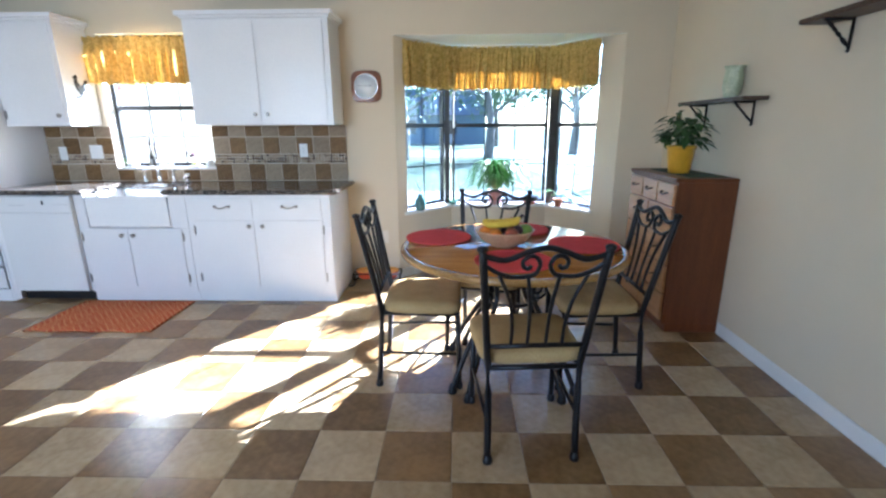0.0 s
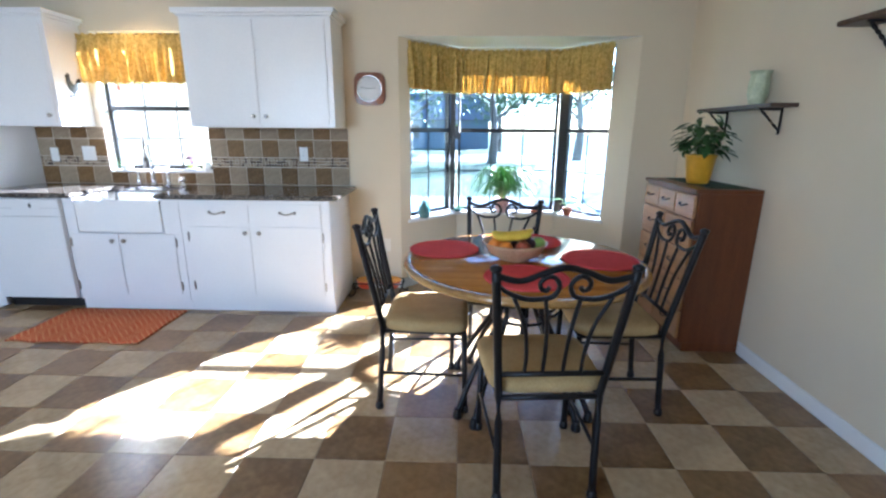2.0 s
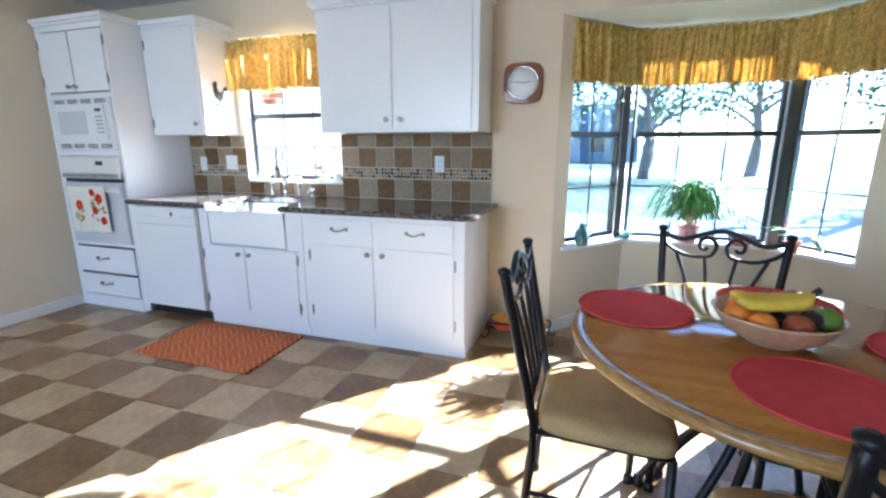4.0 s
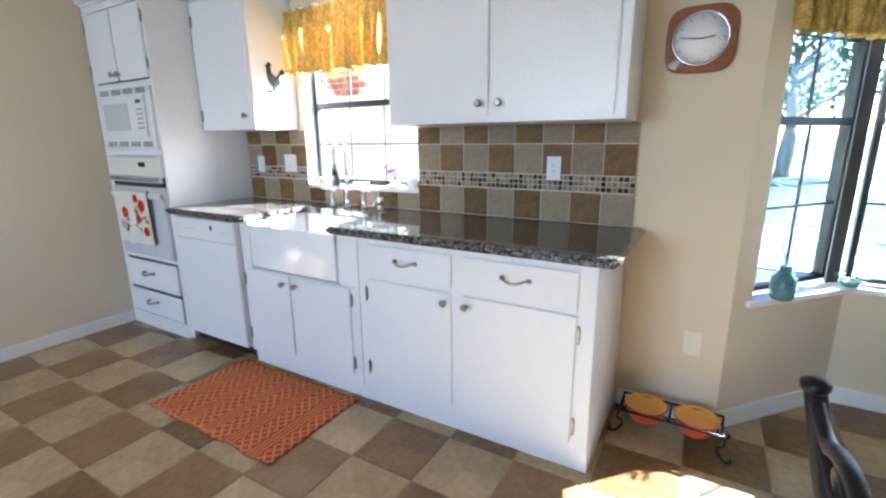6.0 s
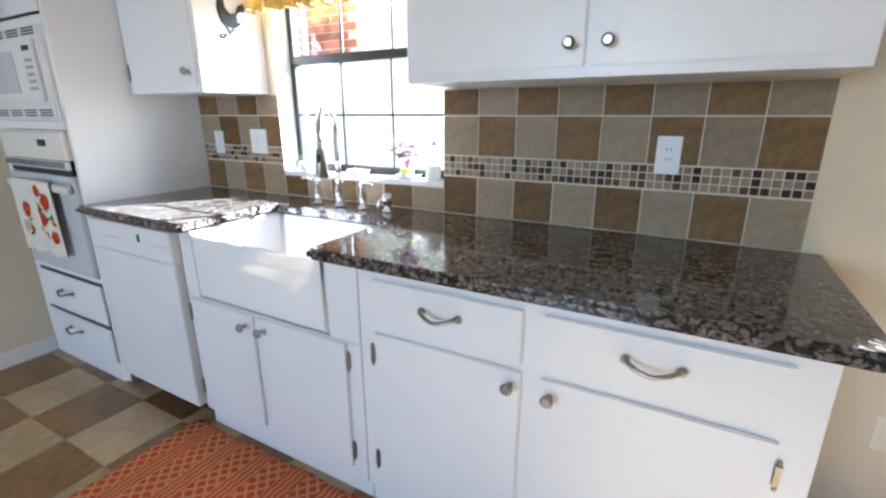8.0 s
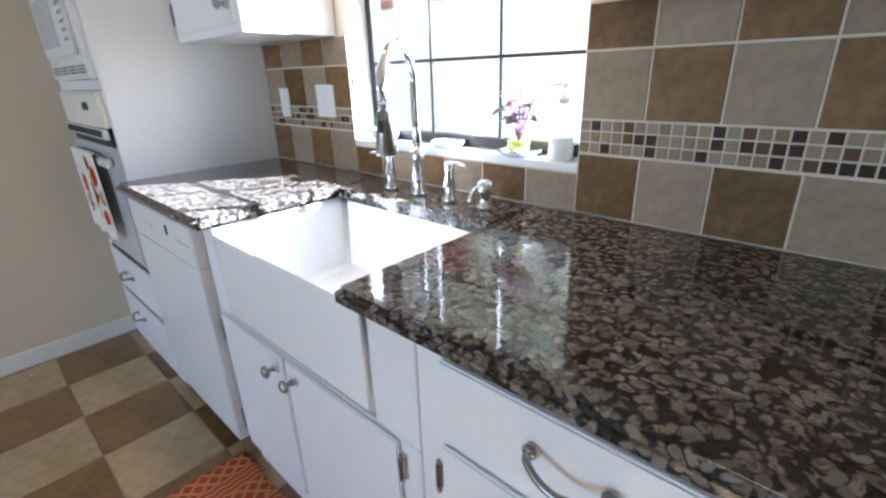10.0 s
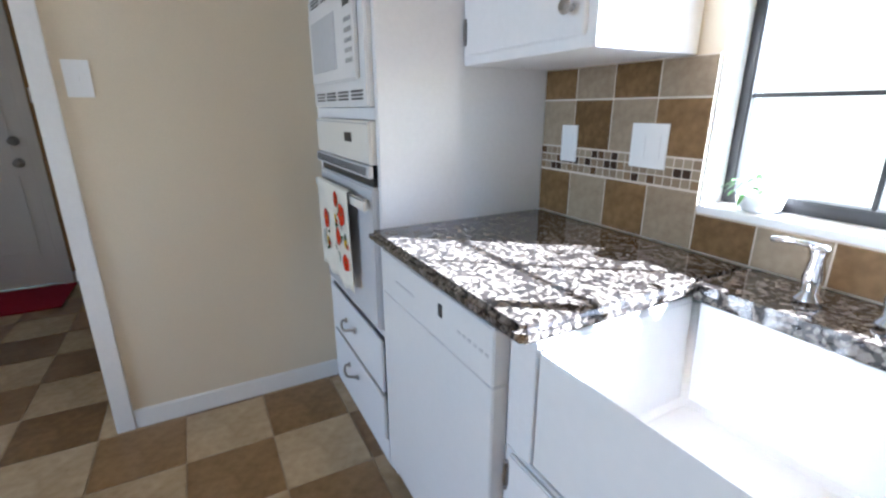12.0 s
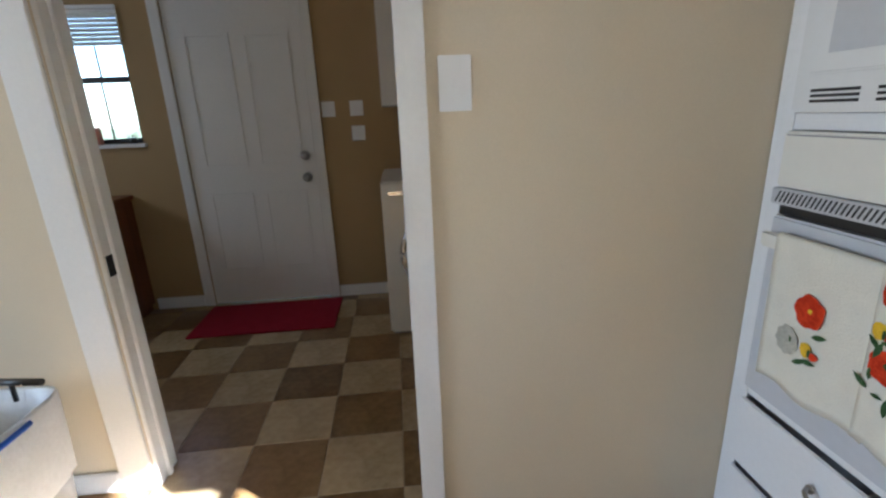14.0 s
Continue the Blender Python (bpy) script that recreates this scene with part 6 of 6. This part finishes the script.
def bin_ring(bm, hx, hy, z, n=40, wav=0.0):
    out = []
    for k in range(n):
        a = 2 * math.pi * k / n
        e = 0.35
        u = math.copysign(abs(math.cos(a)) ** e, math.cos(a))
        v = math.copysign(abs(math.sin(a)) ** e, math.sin(a))
        out.append(bm.verts.new((BNX + (hx + wav * math.sin(a * 9)) * u, BNY + (hy + wav * math.sin(a * 9)) * v, z + wav * 0.5 * math.sin(a * 7))))
    return out


def loft(bm, rings, bottom=True):
    for a, b in zip(rings, rings[1:]):
        for k in range(len(a)):
            bm.faces.new((a[k], a[(k + 1) % len(a)], b[(k + 1) % len(a)], b[k])).smooth = True
    if bottom:
        bm.faces.new(rings[0][::-1])
    bmesh.ops.recalc_face_normals(bm, faces=bm.faces[:])


bm = bmesh.new()
loft(bm, [bin_ring(bm, 0.14, 0.18, 0.0), bin_ring(bm, 0.155, 0.20, 0.3)])
part("bin_body", bm, BINM, tbin)
bm = bmesh.new()
loft(bm, [bin_ring(bm, 0.160, 0.205, 0.24, 40, 0.004), bin_ring(bm, 0.166, 0.212, 0.38, 40, 0.003), bin_ring(bm, 0.17, 0.216, 0.515, 40, 0.002), bin_ring(bm, 0.168, 0.214, 0.528), bin_ring(bm, 0.158, 0.204, 0.522), bin_ring(bm, 0.15, 0.196, 0.38, 40, 0.006), bin_ring(bm, 0.12, 0.16, 0.12, 40, 0.006)], False)
part("bag", bm, BAG, tbin, "white plastic bag folded over the rim")
bm = bmesh.new()
ring = [v.co.copy() for v in bin_ring(bm, 0.172, 0.218, 0.505)]
bm.free()
bm = bmesh.new()
sweep(bm, [ring[k % 40] for k in range(2, 11)], 0.009, 6)
part("drawstring", bm, BLUE, tbin, "blue drawstring")
bm = bmesh.new()
sweep(bm, [(BNX - 0.13, BNY + 0.02, 0.575), (BNX - 0.10, BNY + 0.20, 0.575)], 0.011, 8)
sweep(bm, [(BNX - 0.115, BNY + 0.1, 0.51), (BNX - 0.115, BNY + 0.1, 0.575)], 0.007, 8)
part("lid_handle", bm, BLACK, tbin, "dark lid bar")

# ---- laundry room ----
bm = bmesh.new()
box(bm, LX + 0.06, LX + 0.56, 0.93, 1.86, 0.001, 0.012, 0.004)
tagged(part("door_mat", bm, CRIMSON), "crimson fabric mat before the back door", "mat")
washer = thing("washing_machine", "white front-loading washing machine", "washing machine", (-6.12, 2.52, 0))
bpart("cabinet", (-6.45, -5.80, 2.23, 2.85, 0.02, 0.95), APPL, washer, 0.012)
bpart("control_panel", (-5.80, -5.785, 2.24, 2.84, 0.80, 0.94), APPL, washer, 0.004)
bpart("plinth", (-6.42, -5.83, 2.25, 2.83, 0.0, 0.02), GREY, washer)
bm = bmesh.new()
sweep(bm, arc((-5.79, 2.54, 0.52), 0.21, 0, 350, 40, "yz"), 0.02, 8, True)
wd = part("door_ring", bm, CHROME, washer, "chrome door ring")
bm = bmesh.new()
lathe(bm, [(0.2, 0), (0.19, 0.012), (0.1, 0.02), (0.001, 0.022)], 32, (-5.80, 2.54, 0.52), "x")
part("door_glass", bm, GREYGL, wd, "dark glass")
bpart("drawer_grip", (-5.785, -5.775, 2.27, 2.40, 0.875, 0.895), CHROME, washer, 0.002)
lc = thing("laundry_cabinet", "white laundry wall cabinet above the washer", "cabinet", (-6.3, 2.6, 1.36))
bpart("body", (LX + 0.002, LX + 0.33, 2.26, 3.04, 1.36, 2.2), CAB, lc, 0.003)
bpart("door", (LX + 0.331, LX + 0.35, 2.265, 2.64, 1.365, 2.195), CAB, lc, 0.004)
bpart("door", (LX + 0.331, LX + 0.35, 2.65, 3.03, 1.365, 2.195), CAB, lc, 0.004)
for y0, z0 in ((1.845, 1.31), (2.035, 1.31), (2.035, 1.145)):
    sw = thing("light_switch", "white switch plate on the tan laundry wall", "light switch", (LX, y0 + 0.05, z0))
    bpart("cover", (LX, LX + 0.005, y0, y0 + 0.09, z0, z0 + 0.10), PLATE, sw, 0.0015)
    bpart("toggle", (LX + 0.005, LX + 0.012, y0 + 0.04, y0 + 0.05, z0 + 0.04, z0 + 0.06), PLATE, sw, 0.001)
buf = thing("low_cabinet", "dark red-brown wooden low cabinet", "cabinet", (-6.25, 0.15, 0))
bpart("body", (LX + 0.002, -6.02, -0.25, 0.50, 0.05, 0.82), CHERRY, buf, 0.003)
bpart("top", (LX + 0.002, -6.0, -0.27, 0.52, 0.821, 0.85), CHERRY, buf, 0.005)
bpart("base", (LX + 0.01, -6.05, -0.23, 0.48, 0.0, 0.05), CHERRY, buf)
for y0, y1 in ((-0.24, 0.12), (0.13, 0.49)):
    d_ = bpart("door", (-6.02, -6.002, y0, y1, 0.07, 0.80), CHERRY, buf, 0.004)
    bpart("handle", (-6.002, -5.99, (y0 + y1) / 2 - 0.01, (y0 + y1) / 2 + 0.01, 0.55, 0.62), NICKEL, d_, 0.002)
shade = thing("window_blind", "raised white slatted blind on the laundry window", "blind", (LX + 0.012, 0.45, 2.01))
for k in range(9):
    bpart("slat", (LX + 0.003, LX + 0.02, 0.23, 0.67, 1.79 + k * 0.026, 1.812 + k * 0.026), TRIM, shade, 0.003)
potted("sill_pot", "small dark plant on the laundry sill", "plant", (LX - 0.005, 0.60, 1.189), [(0.02, 0), (0.024, 0.04), (0.02, 0.04)], BLACK, LEAF, 14, 0.03, 0.05, 0.014, 0.03, 61, 0.01, False)
bm = bmesh.new()
box(bm, LX - 0.03, LX + 0.02, 0.28, 0.40, 1.189, 1.30, 0.006)
tagged(part("storage_box", bm, TERRA), "reddish box on the laundry window sill", "box")

# wand of the bay window's blind, hanging in the corner
wand = thing("blind_wand", "thin white blind wand hanging beside the bay window", "blind wand", (0.0, 4.40, 1.36))
bm = bmesh.new()
lathe(bm, [(0.0045, 1.36), (0.006, 1.37), (0.006, 1.43), (0.0045, 1.44), (0.0045, 2.06)], 8, (0.0, 4.405, 0))
part("rod", bm, TRIM, wand)
bm = bmesh.new()
sweep(bm, smooth_path([(0.0, 4.405, 2.055), (0.002, 4.41, 2.07), (0.004, 4.42, 2.075), (0.004, 4.435, 2.075)], 3), 0.003, 6)
part("hook", bm, TRIM, wand)


# ---- backsplash tiles ----
splash_l = structure("backsplash_1", [(-3.598, SINK_L, NORTH - 0.0105, NORTH - 0.0005, CTOP, 1.389)], SPLGROUT, "tan and brown checkered tile backsplash left of the window", "backsplash")
splash_m = structure("backsplash_2", [(SINK_L, SINK_R, NORTH - 0.0105, NORTH - 0.0005, CTOP, 1.014)], SPLGROUT, "tan and brown tile row under the window", "backsplash")
splash_r = structure("backsplash_3", [(SINK_R, -0.93, NORTH - 0.0105, NORTH - 0.0005, CTOP, 1.389)], SPLGROUT, "tan and brown checkered tile backsplash with mosaic band", "backsplash")
tile_cache = {}


def tile_mesh(key, w, d, h, material, bev):
    k = (key, round(w, 4), round(h, 4), material.name)
    if k not in tile_cache:
        bm = bmesh.new()
        box(bm, -w / 2, w / 2, -d / 2, d / 2, -h / 2, h / 2)
        front = [e for e in bm.edges if all(v.co.y < 0 for v in e.verts)] if key != "floor" else [e for e in bm.edges if all(v.co.z > 0 for v in e.verts)]
        bmesh.ops.bevel(bm, geom=front, offset=bev, segments=1, affect="EDGES")
        me = bpy.data.meshes.new(key)
        bm.to_mesh(me)
        bm.free()
        me.materials.append(material)
        tile_cache[k] = me
    return tile_cache[k]


def wall_tile(parent, x0, x1, z0, z1, material, name="tile", gap=0.0042, bev=0.0015):
    me = tile_mesh(name, x1 - x0 - gap, 0.008, z1 - z0 - gap, material, bev)
    ob = new(name, me)
    ob.parent = parent
    ob.location = ((x0 + x1) / 2, NORTH - 0.009, (z0 + z1) / 2)


rt = random.Random(5)
for parent, xa, xb, n, start in ((splash_l, -3.598, SINK_L, 4, 0), (splash_m, SINK_L, SINK_R, 6, 4), (splash_r, SINK_R, -0.93, 8, 10)):
    w = (xb - xa) / n
    for k in range(n):
        x0 = xa + k * w
        dark = (start + k) % 2 == 0
        full = parent is not splash_m
        wall_tile(parent, x0, x0 + w, CTOP + 0.001, 1.064 if full else 1.013, SPL_D if dark else SPL_L)
        if full:
            wall_tile(parent, x0, x0 + w, 1.145, 1.292, SPL_L if dark else SPL_D)
            wall_tile(parent, x0, x0 + w, 1.293, 1.388, SPL_D if dark else SPL_L)
    if parent is not splash_m:
        m = int(round((xb - xa) / 0.0255))
        for k in range(m):
            for r in range(3):
                x0 = xa + (xb - xa) * k / m
                wall_tile(parent, x0, x0 + (xb - xa) / m, 1.067 + r * 0.0255, 1.0925 + r * 0.0255, MOSAIC, "mosaic_tile", 0.004, 0.001)

# ---- floor tiles ----
T, TY = 0.307, 0.311
floor = bpy.data.objects["floor"]
rest_l, rest_d = bmesh.new(), bmesh.new()
near = 0
for ix in range(-22, 6):
    for iy in range(-14, 10):
        x0, y0 = ix * T, 1.66 + iy * TY
        x1, y1 = x0 + T, y0 + TY
        x1 = min(x1, EAST - 0.003)
        x0c, y0c = max(x0, LX + 0.003), max(y0, SOUTH + 0.003)
        y1c = min(y1, NORTH - 0.002)
        if x1 <= -4.4:
            y0c, y1c = max(y0c, -0.797), min(y1c, 3.047)
        if y0 > 2.9:
            x0c = max(x0c, WEST + 0.002) if y0 > 3.05 else x0c
        if y1 < -0.8:
            x0c = max(x0c, WEST2 + 0.002)
        if x1 - x0c < 0.02 or y1c - y0c < 0.02:
            continue
        light = (ix + iy) % 2 != 0
        m = TILE_L if light else TILE_D
        xc, yc = (x0c + x1) / 2, (y0c + y1c) / 2
        close = (-6.5 < xc < 1.8 and 0.9 < yc < 3.3) and near < 300
        if close:
            near += 1
            me = tile_mesh("floor", x1 - x0c - 0.0035, y1c - y0c - 0.0035, 0.008, m, 0.0015)
            ob = new("tile", me)
            ob.parent = floor
            ob.location = (xc, yc, -0.004)
        else:
            q = rest_l if light else rest_d
            vs = [q.verts.new(p) for p in ((x0c + 0.0025, y0c + 0.0025, 0), (x1 - 0.0025, y0c + 0.0025, 0), (x1 - 0.0025, y1c - 0.0025, 0), (x0c + 0.0025, y1c - 0.0025, 0))]
            lo = [q.verts.new(v.co + Vector((0, 0, -0.006))) for v in vs]
            q.faces.new(vs)
            for j in range(4):
                q.faces.new((vs[j], lo[j], lo[(j + 1) % 4], vs[(j + 1) % 4]))
# tiles of the bay, cut along its slanted walls
for ix in range(-2, 6):
    for iy in (7, 8, 9):
        x0, x1 = ix * T + 0.0025, (ix + 1) * T - 0.0025
        y0, y1 = max(1.66 + iy * TY + 0.0025, NORTH), 1.66 + (iy + 1) * TY - 0.0025
        if y1 - y0 < 0.01:
            continue
        poly = [Vector(p) for p in ((x0, y0), (x1, y0), (x1, y1), (x0, y1))]
        for a, b in zip(BAY, BAY[1:]):
            a, b = Vector(a), Vector(b)
            nrm = Vector((b.y - a.y, a.x - b.x))
            cut = []
            for p, q in zip(poly, poly[1:] + poly[:1]):
                dp, dq = (p - a).dot(nrm), (q - a).dot(nrm)
                if dp >= 0:
                    cut.append(p)
                if dp * dq < 0:
                    cut.append(p.lerp(q, dp / (dp - dq)))
            poly = cut
            if len(poly) < 3:
                break
        if len(poly) > 2:
            q = rest_l if (ix + iy) % 2 != 0 else rest_d
            q.faces.new([q.verts.new((p.x, p.y, 0)) for p in poly])
OFF[floor] = Vector((0, 0, 0))
tagged(part("outer_tiles", rest_l, TILE_L, floor), kind="stuff")
tagged(part("outer_tiles", rest_d, TILE_D, floor), kind="stuff")
